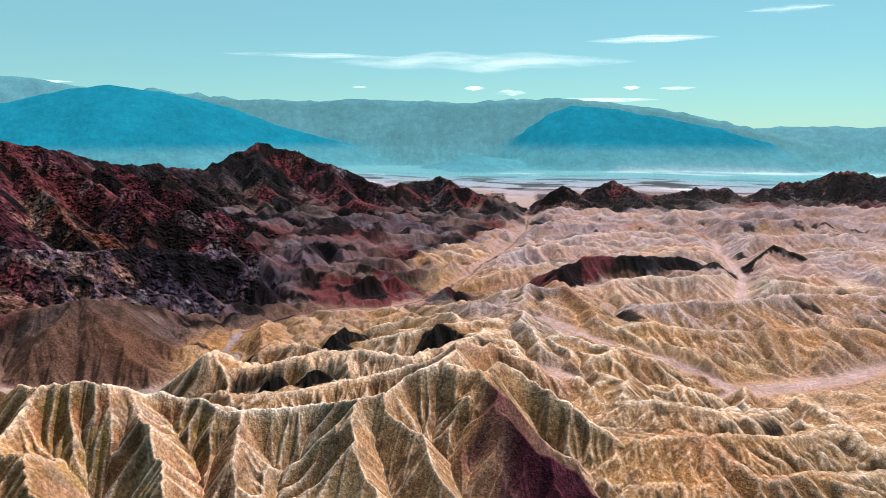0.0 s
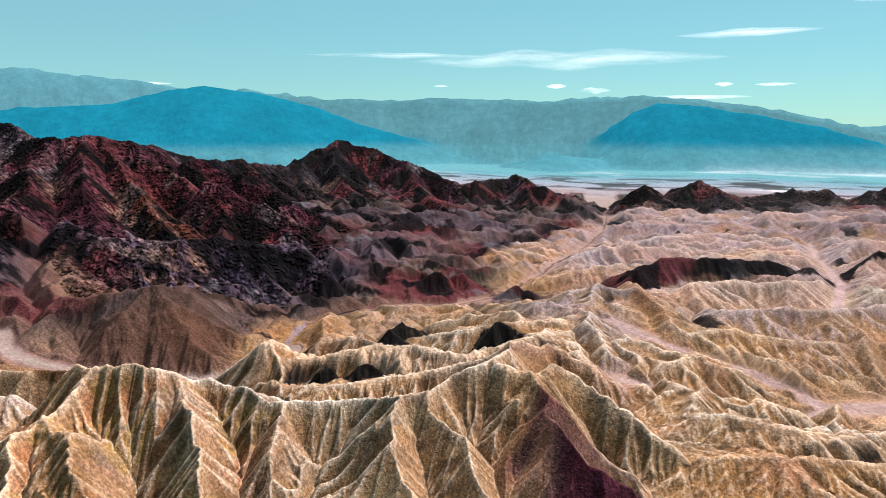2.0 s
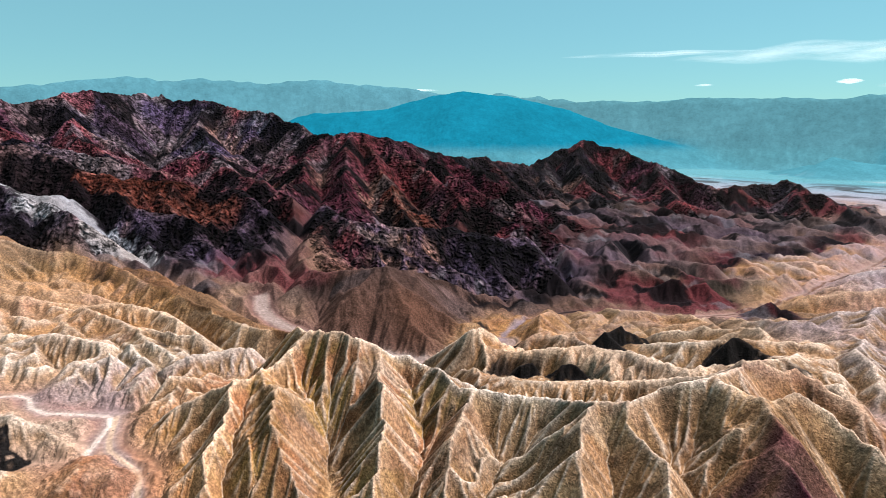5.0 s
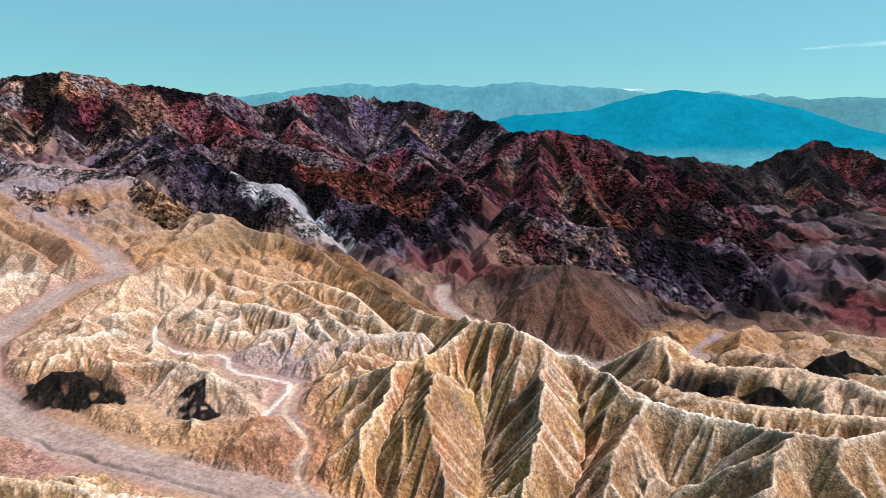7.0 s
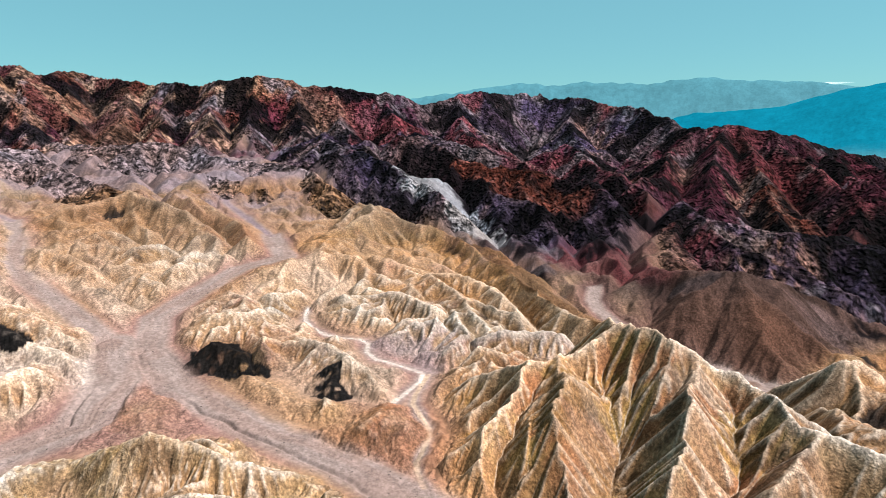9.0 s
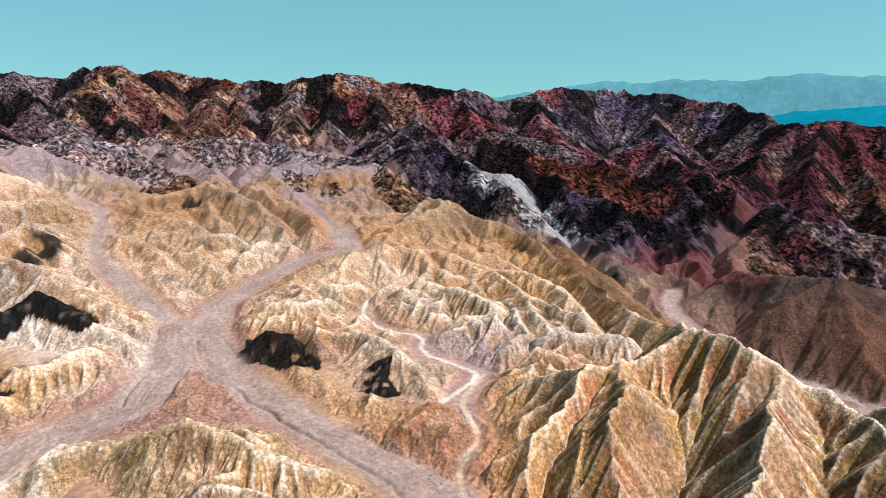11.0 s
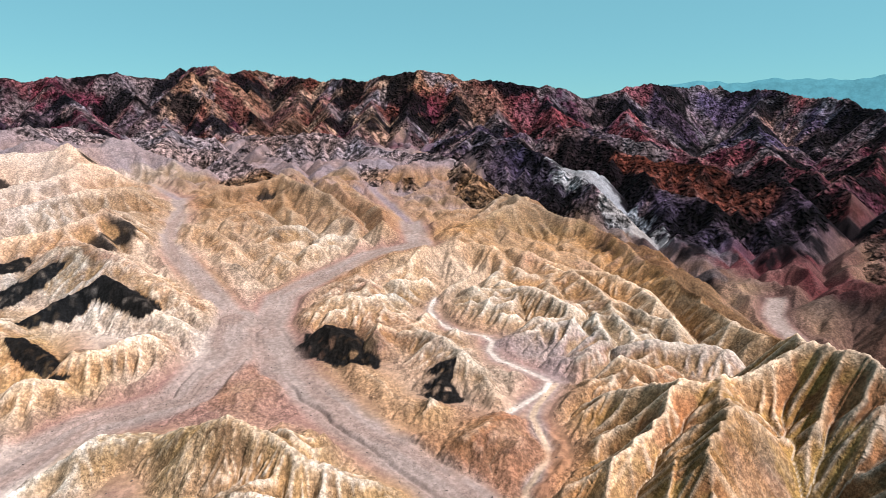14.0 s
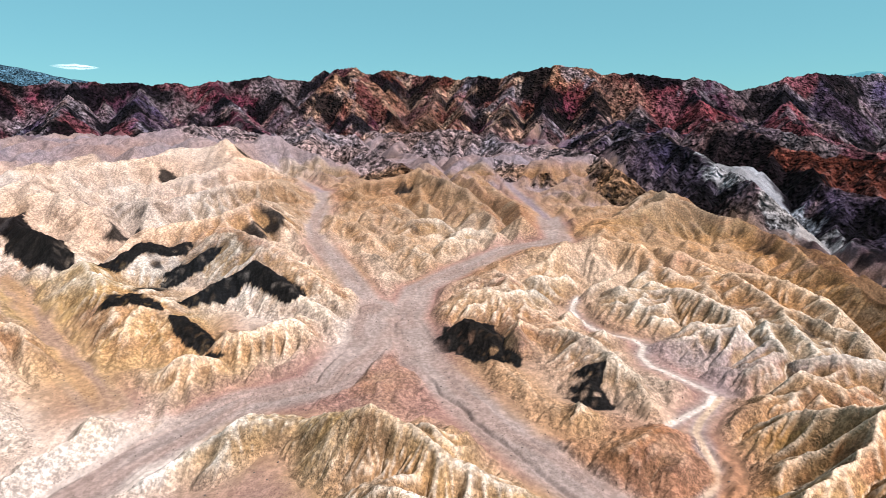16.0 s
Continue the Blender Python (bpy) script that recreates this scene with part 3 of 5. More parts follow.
ridge("brown", [(-250, 412, 10), (-227, 414, -6), (-203, 416, -20), (-180, 416, -33)], 0.6, 1.2, 12, 0.5)

hill("mountain_range", "long maroon rock mountain crest with tan slopes", "mountain", ROCK)
ridge("maroon", [(-1180, -120, 182), (-1290, -60, 196), (-1401, 5, 217), (-1330, 80, 200), (-1230, 150, 186), (-1160, 220, 184), (-1141, 275, 194), (-1129, 325, 192), (-1096, 400, 178), (-1059, 500, 168), (-1063, 560, 157)], 0.72, 5, 48, 0.65)
ridge("scree", [(-1401, 5, 217), (-1300, 10, 172), (-1200, 10, 130), (-1100, 0, 95)], 0.55, 4, 34, 0.7)
ridge("maroon", [(-1141, 275, 194), (-1067, 262, 154), (-1000, 240, 112), (-950, 210, 84)], 0.55, 4, 34, 0.7)
ridge("redrock", [(-1230, 150, 186), (-1140, 130, 140), (-1050, 110, 104), (-980, 90, 82)], 0.55, 4, 34, 0.7)
ridge("maroon", [(-1096, 400, 178), (-1010, 390, 130), (-930, 370, 98)], 0.55, 4, 34, 0.7)
ridge("scree", [(-1330, 80, 200), (-1230, 80, 160), (-1130, 70, 122), (-1040, 50, 92)], 0.6, 4, 30, 0.8)
ridge("maroon", [(-1160, 220, 184), (-1080, 200, 142), (-1000, 180, 108), (-940, 150, 84)], 0.6, 4, 30, 0.8)
ridge("redrock", [(-1129, 325, 192), (-1050, 330, 150), (-970, 320, 112), (-900, 300, 90)], 0.6, 4, 30, 0.8)
ridge("purple", [(-1059, 500, 168), (-980, 480, 128), (-900, 450, 100)], 0.6, 4, 30, 0.8)
ridge("maroon", [(-1290, -60, 196), (-1180, -60, 150), (-1080, -50, 112), (-1000, -50, 88)], 0.6, 4, 30, 0.8)
hill("mountain_range", "purple-black rock mountain with a flat crest", "mountain", ROCK)
ridge("purple", [(-1063, 560, 152), (-1080, 610, 157), (-1068, 648, 170), (-1110, 720, 162), (-1130, 800, 168), (-1113, 842, 175), (-1040, 890, 168), (-930, 905, 152), (-830, 890, 138), (-740, 870, 116)], 0.68, 5, 45, 0.65, "navy", 14)
ridge("purple", [(-1068, 648, 170), (-980, 600, 126), (-880, 560, 92), (-790, 540, 66)], 0.5, 4, 34, 0.7)
ridge("purple", [(-1040, 890, 168), (-930, 800, 122), (-830, 740, 92), (-740, 690, 66)], 0.5, 4, 34, 0.7)
hill("mountain_range", "dark maroon rock crest with pale streaks", "mountain", ROCK)
ridge("maroon", [(-1100, -730, 165), (-1145, -670, 170), (-1203, -576, 176), (-1253, -477, 180), (-1302, -355, 186), (-1370, -275, 204), (-1380, -198, 190), (-1300, -110, 186)], 0.7, 5, 48, 0.65)
ridge("purple", [(-1253, -477, 180), (-1130, -430, 140), (-1000, -380, 104)], 0.5, 4, 34, 0.7)
ridge("maroon", [(-1302, -355, 186), (-1180, -300, 148), (-1050, -230, 112), (-950, -180, 88)], 0.5, 4, 34, 0.7)
ridge("purple", [(-1203, -576, 176), (-1080, -520, 138), (-960, -470, 104)], 0.6, 4, 30, 0.8)
ridge("maroon", [(-1370, -275, 204), (-1240, -210, 158), (-1120, -150, 118), (-1030, -110, 92)], 0.6, 4, 30, 0.8)
hill("mountain_peak", "black jagged rock knob behind the crest", "mountain", ROCK)
ridge("navy", [(-1541, -241, 208), (-1547, -210, 225), (-1555, -169, 232), (-1562, -120, 216)], 0.7, 4, 20, 0.7)
hill("mountain_range", "blue-grey far mountain behind the crest", "mountain", ROCK)
ridge("slate", [(-2050, -1560, 330), (-2134, -1437, 330), (-2210, -1325, 322), (-2268, -1231, 296), (-2326, -1100, 276), (-2400, -900, 250), (-2450, -600, 262)], 0.5, 6, 90, 0.6)

for line, colour, label in (
    ([(-860, 90, 88), (-874, 109, 89), (-820, 150, 76), (-760, 190, 68), (-672, 233, 64.5), (-610, 245, 54), (-560, 235, 40)], "mauve", "mauve rock ridge"),
    ([(-900, 330, 100), (-820, 310, 94), (-758, 298, 89), (-680, 310, 78), (-620, 320, 66), (-560, 330, 46)], "purple", "purple rock ridge"),
    ([(-1010, -10, 88), (-960, 10, 86), (-900, 50, 84), (-860, 90, 88)], "mauve", "mauve rock ridge"),
    ([(-800, -40, 72), (-740, -10, 66), (-680, 20, 60), (-620, 50, 54)], "mauve", "mauve rock ridge"),
    ([(-960, -110, 96), (-890, -90, 92), (-818, -65, 90), (-740, -60, 76), (-660, -90, 60)], "grey", "pale grey rock ridge"),
    ([(-900, -200, 96), (-840, -210, 92), (-780, -190, 84), (-720, -150, 72)], "mauve", "mauve rock ridge"),
    ([(-760, 430, 92), (-690, 430, 76), (-640, 440, 62), (-579, 471, 58), (-530, 500, 46), (-490, 540, 34)], "redrock", "rust-red rock ridge"),
    ([(-880, 470, 100), (-800, 470, 92), (-740, 500, 76), (-680, 540, 60)], "purple", "purple rock ridge"),
    ([(-740, 650, 84), (-660, 620, 66), (-600, 600, 52), (-540, 585, 44)], "maroon", "maroon rock ridge"),
    ([(-520, 400, 36), (-480, 415, 30), (-440, 400, 16)], "purple", "purple rock ridge"),
    ([(-700, 120, 60), (-650, 150, 54), (-610, 185, 46)], "mauve", "mauve rock ridge"),
):
    hill("rock_ridge", label + " with ragged gullies", "ridge", ROCK, "rock ridges under the crest")
    ridge(colour, line, 0.42, 2.5, 30, 0.9)
    for n_mid in range(1, len(line) - 1, 2):
        x, y, z = line[n_mid]
        far_off = math.hypot(x, y - 100)
        ux, uy = -x / far_off, (100 - y) / far_off
        ridge(colour, [(x, y, z - 1), (x + 26 * ux - 8 * uy, y + 26 * uy + 8 * ux, z - 8), (x + 55 * ux + 6 * uy, y + 55 * uy - 6 * ux, z - 19)], 0.5, 2.0, 18, 0.6)
hill("white_outcrop", "pale grey-white rock face between dark slopes", "outcrop", CLAY)
ridge("ash", [(-592, 338, 56), (-565, 342, 48), (-535, 349, 36), (-502, 352, 24), (-462, 346, 7)], 0.5, 3, 14, 0.6)
ridge("ash", [(-565, 342, 48), (-545, 330, 36), (-520, 322, 24)], 0.8, 2, 10, 0.6)

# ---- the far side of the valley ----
# blue-green of the air put into the ranges' colours
EARTH["haze_blue"], EARTH["haze_grey"], EARTH["haze_green"] = (0.004, 0.108, 0.152), (0.052, 0.150, 0.170), (0.050, 0.142, 0.156)
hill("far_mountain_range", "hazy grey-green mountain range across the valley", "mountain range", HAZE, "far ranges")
ridge("haze_green", [(-1941, 4100, 380), (-1700, 4150, 356), (-1390, 4170, 322), (-977, 4250, 306), (-686, 4290, 330), (-239, 4320, 309), (136, 4320, 301), (357, 4300, 318), (751, 4250, 326), (1188, 4150, 276), (1558, 4017, 209), (1785, 3921, 145), (2044, 3793, 72), (2350, 3650, -20)], 0.95, 10, 240, 0.12)
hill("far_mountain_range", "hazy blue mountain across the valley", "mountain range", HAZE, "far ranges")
ridge("haze_blue", [(-2700, 3000, 215), (-2487, 3136, 241), (-2287, 3285, 261), (-2058, 3434, 333), (-1883, 3533, 367), (-1589, 3675, 324), (-1296, 3789, 247), (-1045, 3867, 148), (-745, 3936, 63), (-433, 3983, -20)], 0.5, 10, 200, 0.12)
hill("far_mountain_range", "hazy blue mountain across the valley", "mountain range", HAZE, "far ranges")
ridge("haze_blue", [(250, 4000, -30), (380, 3990, 60), (490, 3975, 150), (604, 3962, 225), (733, 3940, 272), (986, 3885, 252), (1256, 3806, 198), (1534, 3703, 134), (1765, 3599, 60)], 0.6, 10, 160, 0.12)
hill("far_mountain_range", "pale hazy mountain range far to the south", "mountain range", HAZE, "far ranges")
ridge("haze_grey", [(-4300, 1600, 314), (-4073, 1910, 362), (-3892, 2265, 418), (-3718, 2547, 459), (-3579, 2743, 433), (-3468, 2884, 455), (-3198, 3187, 431), (-3089, 3294, 452), (-2947, 3424, 465), (-2737, 3597, 436), (-2483, 3780, 417), (-2150, 3950, 364)], 0.9, 12, 260, 0.12)
hill("far_hill", "low hazy blue hill on the valley floor", "hill", HAZE)
ridge("haze_blue", [(20, 3700, -50), (90, 3680, -8), (200, 3690, -30), (420, 3680, -55), (560, 3660, -80)], 0.25, 8, 90, 0.5)
hill("far_hill", "pale hazy ridge at the valley's far end", "hill", HAZE)
ridge("haze_grey", [(1700, 4250, 120), (2100, 4100, 150), (2500, 3900, 140), (2900, 3600, 150)], 0.5, 10, 200, 0.5)

# ---- the ground as heights over a round grid that is finer near by ----
CENTRE = (-5.0, 55.0)


def floor_height(px, py):
    """The valley floors: between the washes the ground rises gently."""
    top, bottom = np.zeros(px.shape, np.float32), np.zeros(px.shape, np.float32)
    nearest = np.full(px.shape, 1e9, np.float32)
    for width, _, line in WASHES:
        d, z, *_ = along(px, py, line)
        d = np.maximum(d - width / 2, 0)
        w = 1.0 / (d + 12.0) ** 3
        top += w * z
        bottom += w
        nearest = np.minimum(nearest, d)
    return top / bottom + 0.025 * np.minimum(nearest, 120), nearest


def sweep_fill(w, h, rounds):
    """Raise every hollow to its lowest way out, by passes up, down and across the grid."""
    for turn in range(rounds):
        for grid, base in ((0, h), (1, h.T)):
            g = np.ascontiguousarray(w.T) if grid else w
            base = np.ascontiguousarray(base)
            for order in (range(1, len(g)), range(len(g) - 2, -1, -1)):
                back = -1 if order.step == 1 else 1
                for i in order:
                    p = g[i + back]
                    low = p.copy()
                    np.minimum(low[1:], p[:-1], out=low[1:])
                    np.minimum(low[:-1], p[1:], out=low[:-1])
                    low += 0.003
                    np.minimum(low, g[i], out=low)
                    np.maximum(low, base[i], out=g[i])
            w = np.ascontiguousarray(g.T) if grid else g
    return w


def sweep_slope(h, steep, s_r, s_a):
    """Let every bank slide until no slope is steeper than it can stand."""
    for grid in (0, 1):
        g = np.ascontiguousarray(h.T) if grid else h
        lim = np.ascontiguousarray(steep.T) if grid else steep
        step_r, step_a = np.broadcast_to(s_r, h.shape), np.broadcast_to(s_a, h.shape)
        straight = np.ascontiguousarray((step_a.T if grid else step_r) * lim)
        slant = np.ascontiguousarray((np.hypot(step_r, step_a).T if grid else np.hypot(step_r, step_a)) * lim)
        for order in (range(1, len(g)), range(len(g) - 2, -1, -1)):
            back = -1 if order.step == 1 else 1
            for i in order:
                p, row = g[i + back], g[i]
                np.minimum(row, p + straight[i], out=row)
                np.minimum(row[1:], p[:-1] + slant[i, 1:], out=row[1:])
                np.minimum(row[:-1], p[1:] + slant[i, :-1], out=row[:-1])
        h = np.ascontiguousarray(g.T) if grid else g
    return h


def drained(w, s_r, s_a, cell, held, rng):
    """Each cell's way down, its depth in the river tree, the order by depth, and the land that drains through it."""
    n_r, n_a = w.shape
    best = np.zeros(w.shape, np.float32)
    to = np.arange(w.size).reshape(w.shape)
    own = to.copy()
    diag = np.hypot(s_r, s_a)
    for a in (-1, 0, 1):
        for b in (-1, 0, 1):
            if not (a or b):
                continue
            here = (slice(max(0, -a), n_r - max(0, a)), slice(max(0, -b), n_a - max(0, b)))
            there = (slice(max(0, a), n_r + min(0, a)), slice(max(0, b), n_a + min(0, b)))
            far = diag if a and b else (s_r if a else s_a)
            far = np.broadcast_to(far, w.shape)[here]
            fall = (w[here] - w[there]) / far * rng.uniform(0.55, 1.0, far.shape).astype(np.float32)
            more = fall > best[here]
            best[here] = np.where(more, fall, best[here])
            to[here] = np.where(more, own[there], to[here])
    to[held] = own[held]
    to = to.ravel()
    jump, depth = to.copy(), (to != own.ravel()).astype(np.int32)
    while True:
        ahead = depth[jump]
        if not ahead.any():
            break
        depth = depth + ahead
        jump = jump[jump]
    order = np.argsort(depth, kind="stable")
    cuts = np.searchsorted(depth[order], np.arange(depth.max() + 2))
    area = cell.ravel().astype(np.float64)
    for level in range(len(cuts) - 2, 0, -1):
        some = order[cuts[level]:cuts[level + 1]]
        np.add.at(area, to[some], area[some])
    return to, order, cuts, area


def eroded(h, rr, radii, d_a, held, crest, steep, weak, plan):
    """Rain on the land: streams gather down the slopes and cut gullies, coarse ones first, and the banks slide after.
    The land rises meanwhile, so that the crests keep their height. held: cells that stay; crest: how near a crest is;
    steep: the steepest slope; weak: how soft the ground is."""
    rng = np.random.default_rng(31)
    area, goal = None, h
    for skip, rounds, power in plan:
        z0 = h[::skip, ::skip].astype(np.float32)
        z = z0.copy()
        stay, keep, lim, soft, aim = (q[::skip, ::skip].copy() for q in (held, crest, steep, weak, goal))
        keep = keep ** 2
        lim = lim * {8: 0.95, 4: 1.0, 2: 1.1, 1: 1.25}[skip]
        wide = {8: 3, 4: 5, 2: 9, 1: 14}[skip]
        keep_sum = smoothed(smoothed(keep, wide), wide) + 0.01
        stay[0], stay[-1], stay[:, 0], stay[:, -1] = True, True, True, True
        s_r = np.gradient(radii[::skip]).astype(np.float32)[:, None]
        s_a = (radii[::skip].astype(np.float32) * d_a * skip)[:, None]
        cell = np.broadcast_to(s_r * s_a, z.shape)
        side = np.sqrt(s_r * s_a)
        z = z + (0.12 * side * rng.normal(size=z.shape)).astype(np.float32) * ~stay
        for turn in range(rounds):
            w = np.where(stay, z, np.float32(9999.0))
            w = sweep_fill(w, z, 3 if skip == 1 else 5)
            w = np.where(w > 9000, z, w)
            to, order, cuts, area = drained(w, s_r, s_a, cell, stay, rng)
            area = np.minimum(area, 4e5)
            r_of, c_of = np.divmod(np.arange(z.size), z.shape[1])
            gap = np.hypot((r_of - to // z.shape[1]) * s_r.ravel()[r_of], (c_of - to % z.shape[1]) * s_a.ravel()[r_of]) + 1e-3
            force = (power * soft.ravel() * np.sqrt(area) / gap).astype(np.float32)
            flat = z.ravel().copy()
            for level in range(1, len(cuts) - 1):
                some = order[cuts[level]:cuts[level + 1]]
                below = flat[to[some]]
                f = force[some]
                flat[some] = np.minimum(flat[some], (flat[some] + f * below) / (1 + f))
            z = flat.reshape(z.shape)
            rise = smoothed(smoothed(keep * (aim - z), wide), wide) / keep_sum
            z = z + np.maximum(rise, 0) * ~stay
            z = np.where(stay, z0, sweep_slope(z.copy(), lim, s_r, s_a))
        if skip == 1:
            h = z
        else:
            change = z - z0
            rows, cols = np.arange(h.shape[0]) / skip, np.arange(h.shape[1]) / skip
            i, j = np.minimum(rows.astype(int), z.shape[0] - 2), np.minimum(cols.astype(int), z.shape[1] - 2)
            u, v = np.minimum(rows - i, 1)[:, None].astype(np.float32), np.minimum(cols - j, 1)[None].astype(np.float32)
            i, j = i[:, None], j[None]
            h = h + (change[i, j] * (1 - u) + change[i + 1, j] * u) * (1 - v) + (change[i, j + 1] * (1 - u) + change[i + 1, j + 1] * u) * v
            h = h.astype(np.float32)
    return h, area.reshape(h.shape)


def smoothed(a, n):
    """The mean over a square of 2 n + 1 cells."""
    for axis in (0, 1):
        pad = [(n + 1, n) if k == axis else (0, 0) for k in (0, 1)]
        total = np.cumsum(np.pad(a, pad, mode="edge").astype(np.float64), axis=axis)
        size = a.shape[axis]
        a = (np.take(total, np.arange(2 * n + 1, 2 * n + 1 + size), axis=axis) - np.take(total, np.arange(size), axis=axis)) / (2 * n + 1)
    return a.astype(np.float32)


def build_land(angles, radii, ridges_too=True, rain=True):
    """Heights, colours and the hill that each point belongs to."""
    rr, aa = np.meshgrid(radii, angles, indexing="ij")
    px = (CENTRE[0] - rr * np.sin(aa)).astype(np.float32)
    py = (CENTRE[1] + rr * np.cos(aa)).astype(np.float32)
    rr = rr.astype(np.float32)
    floor, off = floor_height(px, py)
    # between the washes the floor is folded into low hills with winding crests
    scale = np.where(rr < 620, 1.0, np.where(rr < 1100, 1.7, 2.6)).astype(np.float32)
    bend_x, bend_y = px + 11 * lumps(px, py, 38, 11), py + 11 * lumps(px, py, 38, 13)
    n_1 = lumps(bend_x / scale, bend_y / scale, 38, 3)
    n_2 = lumps(bend_x / scale, bend_y / scale, 17, 5)
    f_1, f_2 = 1 - 2.4 * np.abs(n_1), 1 - 2.4 * np.abs(n_2)
    low = np.clip((off - 4) / 15, 0, 1) * np.clip((2300 - rr) / 500, 0, 1)
    for x, y, wide in CALM:
        low = low * np.clip((np.hypot(px - x, py - y) - wide * 0.6) / (wide * 0.5), 0.12, 1)
    folds = low * np.clip(0.62 * f_1 + 0.38 * f_2 * (0.4 + 0.6 * np.clip(f_1, 0, 1)) + 0.2, -0.1, 2) * ((9.0 - 4.5 * np.clip((rr - 300) / 80, 0, 1) * (scale < 1.1)) * scale ** 0.6)
    thin = 0.8 + 0.0022 * rr
    fold_line = np.maximum(np.exp(-(np.abs(n_1) * 26 * scale / thin) ** 2), 0.6 * np.exp(-(np.abs(n_2) * 13 * scale / thin) ** 2) * np.clip(f_1, 0, 1)) * low
    bare = floor
    floor = floor + folds
    ground_rgb = np.empty(px.shape + (3,), np.float32)
    ground_rgb[:] = EARTH["wash"]
    soil = np.clip(off / 4, 0, 1)[..., None] * np.clip(1.3 - rr / 1800, 0, 1)[..., None]
    mix = np.clip(0.85 + 0.8 * layered(px, py, 90, 8), 0, 1)[..., None]
    bank = mix * np.array(EARTH["rose"], np.float32) + (1 - mix) * np.array(EARTH["tan"], np.float32)
    bank = bank * (1 - 0.5 * np.clip((rr - 320) / 80, 0, 1) * (px < -60) * np.clip((py - 320) / 30, 0, 1))[..., None]
    ground_rgb += soil * (bank - ground_rgb)
    for width, colour, line in WASHES:
        if colour != "wash":
            d = along(px, py, line)[0]
            k = np.clip(1.6 - d / (width * 0.6), 0, 1)[..., None]
            ground_rgb += k * (np.array(EARTH[colour], np.float32) - ground_rgb)
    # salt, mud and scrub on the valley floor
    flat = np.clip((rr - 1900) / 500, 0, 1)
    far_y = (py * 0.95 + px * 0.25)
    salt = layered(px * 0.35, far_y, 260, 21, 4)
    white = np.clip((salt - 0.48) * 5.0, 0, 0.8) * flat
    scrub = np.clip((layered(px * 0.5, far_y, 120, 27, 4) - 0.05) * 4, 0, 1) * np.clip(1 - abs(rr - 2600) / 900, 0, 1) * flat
    # air haze painted into the mud: mauve near by, blue-green far off
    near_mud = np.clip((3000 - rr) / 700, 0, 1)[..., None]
    hazy_mud = near_mud * np.array((0.17, 0.165, 0.19), np.float32) + (1 - near_mud) * np.array((0.06, 0.155, 0.185), np.float32)
    ground_rgb += flat[..., None] * (hazy_mud - ground_rgb)
    ground_rgb += white[..., None] * (np.array((0.50, 0.47, 0.48), np.float32) - ground_rgb)
    way = np.degrees(np.arctan2(-px, py))
    crust = np.maximum(np.exp(-((rr - 2950) / 150) ** 2) * (way > 6), np.exp(-((rr - 3700) / 230) ** 2) * (way < -10)) * np.clip(0.6 + 1.5 * salt, 0, 1)
    ground_rgb += crust[..., None] * (np.array((0.62, 0.63, 0.62), np.float32) - ground_rgb)
    ground_rgb += scrub[..., None] * (np.array((0.02, 0.025, 0.027), np.float32) - ground_rgb)

    black_top = np.full(px.shape, -999.0, np.float32)
    best, owner = floor.copy(), np.where((low > 0.12) & (rr < 2100), 1, 0).astype(np.int32)
    edge_line = fold_line.astype(np.float32)
    crest_near = (np.exp(-(np.abs(n_1) * 26 * scale / (4 * thin)) ** 2) * low).astype(np.float32)
    blend, share_sum = np.zeros(px.shape + (3,), np.float32), np.full(px.shape, 1e-12, np.float32)
    soft = 1.6 + rr * 0.004
    weight = np.ones(px.shape, np.float32)
    rgb = ground_rgb.copy()
    top_of = floor.copy()
    # lines are bent a little, so that no crest runs dead straight
    far = np.clip((rr - 500) / 500, 0, 1)
    wob_x = layered(px, py, 26, 41) * 2.6 * (1 - far) + layered(px, py, 110, 43) * 9 * far
    wob_y = layered(px, py, 26, 47) * 2.6 * (1 - far) + layered(px, py, 110, 49) * 9 * far
    wx, wy = px + wob_x, py + wob_y
    jag = lumps(px, py, 19, 53) * (1 - far) + lumps(px, py, 75, 57) * far
    jag_2 = lumps(px, py, 33, 59)
    if ridges_too:
        for index, item in enumerate(HILLS, start=1):
            for r in item["ridges"]:
                number = r["number"]
                line = r["line"]
                reach = (max(p[2] for p in line) + 130) / r["slope"] * 1.1 + 20
                if line[0][1] < 700 and abs(line[0][0]) < 560:
                    reach = min(reach, 150)
                x0, x1 = min(p[0] for p in line) - reach, max(p[0] for p in line) + reach
                y0, y1 = min(p[1] for p in line) - reach, max(p[1] for p in line) + reach
                sel = np.nonzero((px > x0) & (px < x1) & (py > y0) & (py < y1))
                if not len(sel[0]):
                    continue
                d, z, run, side, over = along(wx[sel], wy[sel], line)
                turn = (run + over * 0.8) / r["spur"] + 0.37 * (side > 0) + min(0.55, 0.034 * r["spur"]) * jag[sel] + 0.35 * jag_2[sel] + 0.11 * index
                spur = np.abs(turn - np.floor(turn) - 0.5) * 2
                fall = r["slope"] * (np.sqrt(d * d + r["crest"] ** 2) - r["crest"]) + (np.maximum(d - 90, 0) if line[0][1] < 700 and abs(line[0][0]) < 560 else 0)
                grow = np.clip(d / (r["spur"] * 0.8), 0, 1) * np.clip(1.2 - over / (0.8 * r["spur"]), 0, 1)
                h = z - fall - 0.35 * r["depth"] * (1 + 0.8 * jag_2[sel]) * r["slope"] * r["spur"] * 0.75 * (spur - 0.35) * grow
                rill = np.abs(2.1 * turn + 0.6 * jag_2[sel] - np.floor(2.1 * turn + 0.6 * jag_2[sel]) - 0.5) * 2
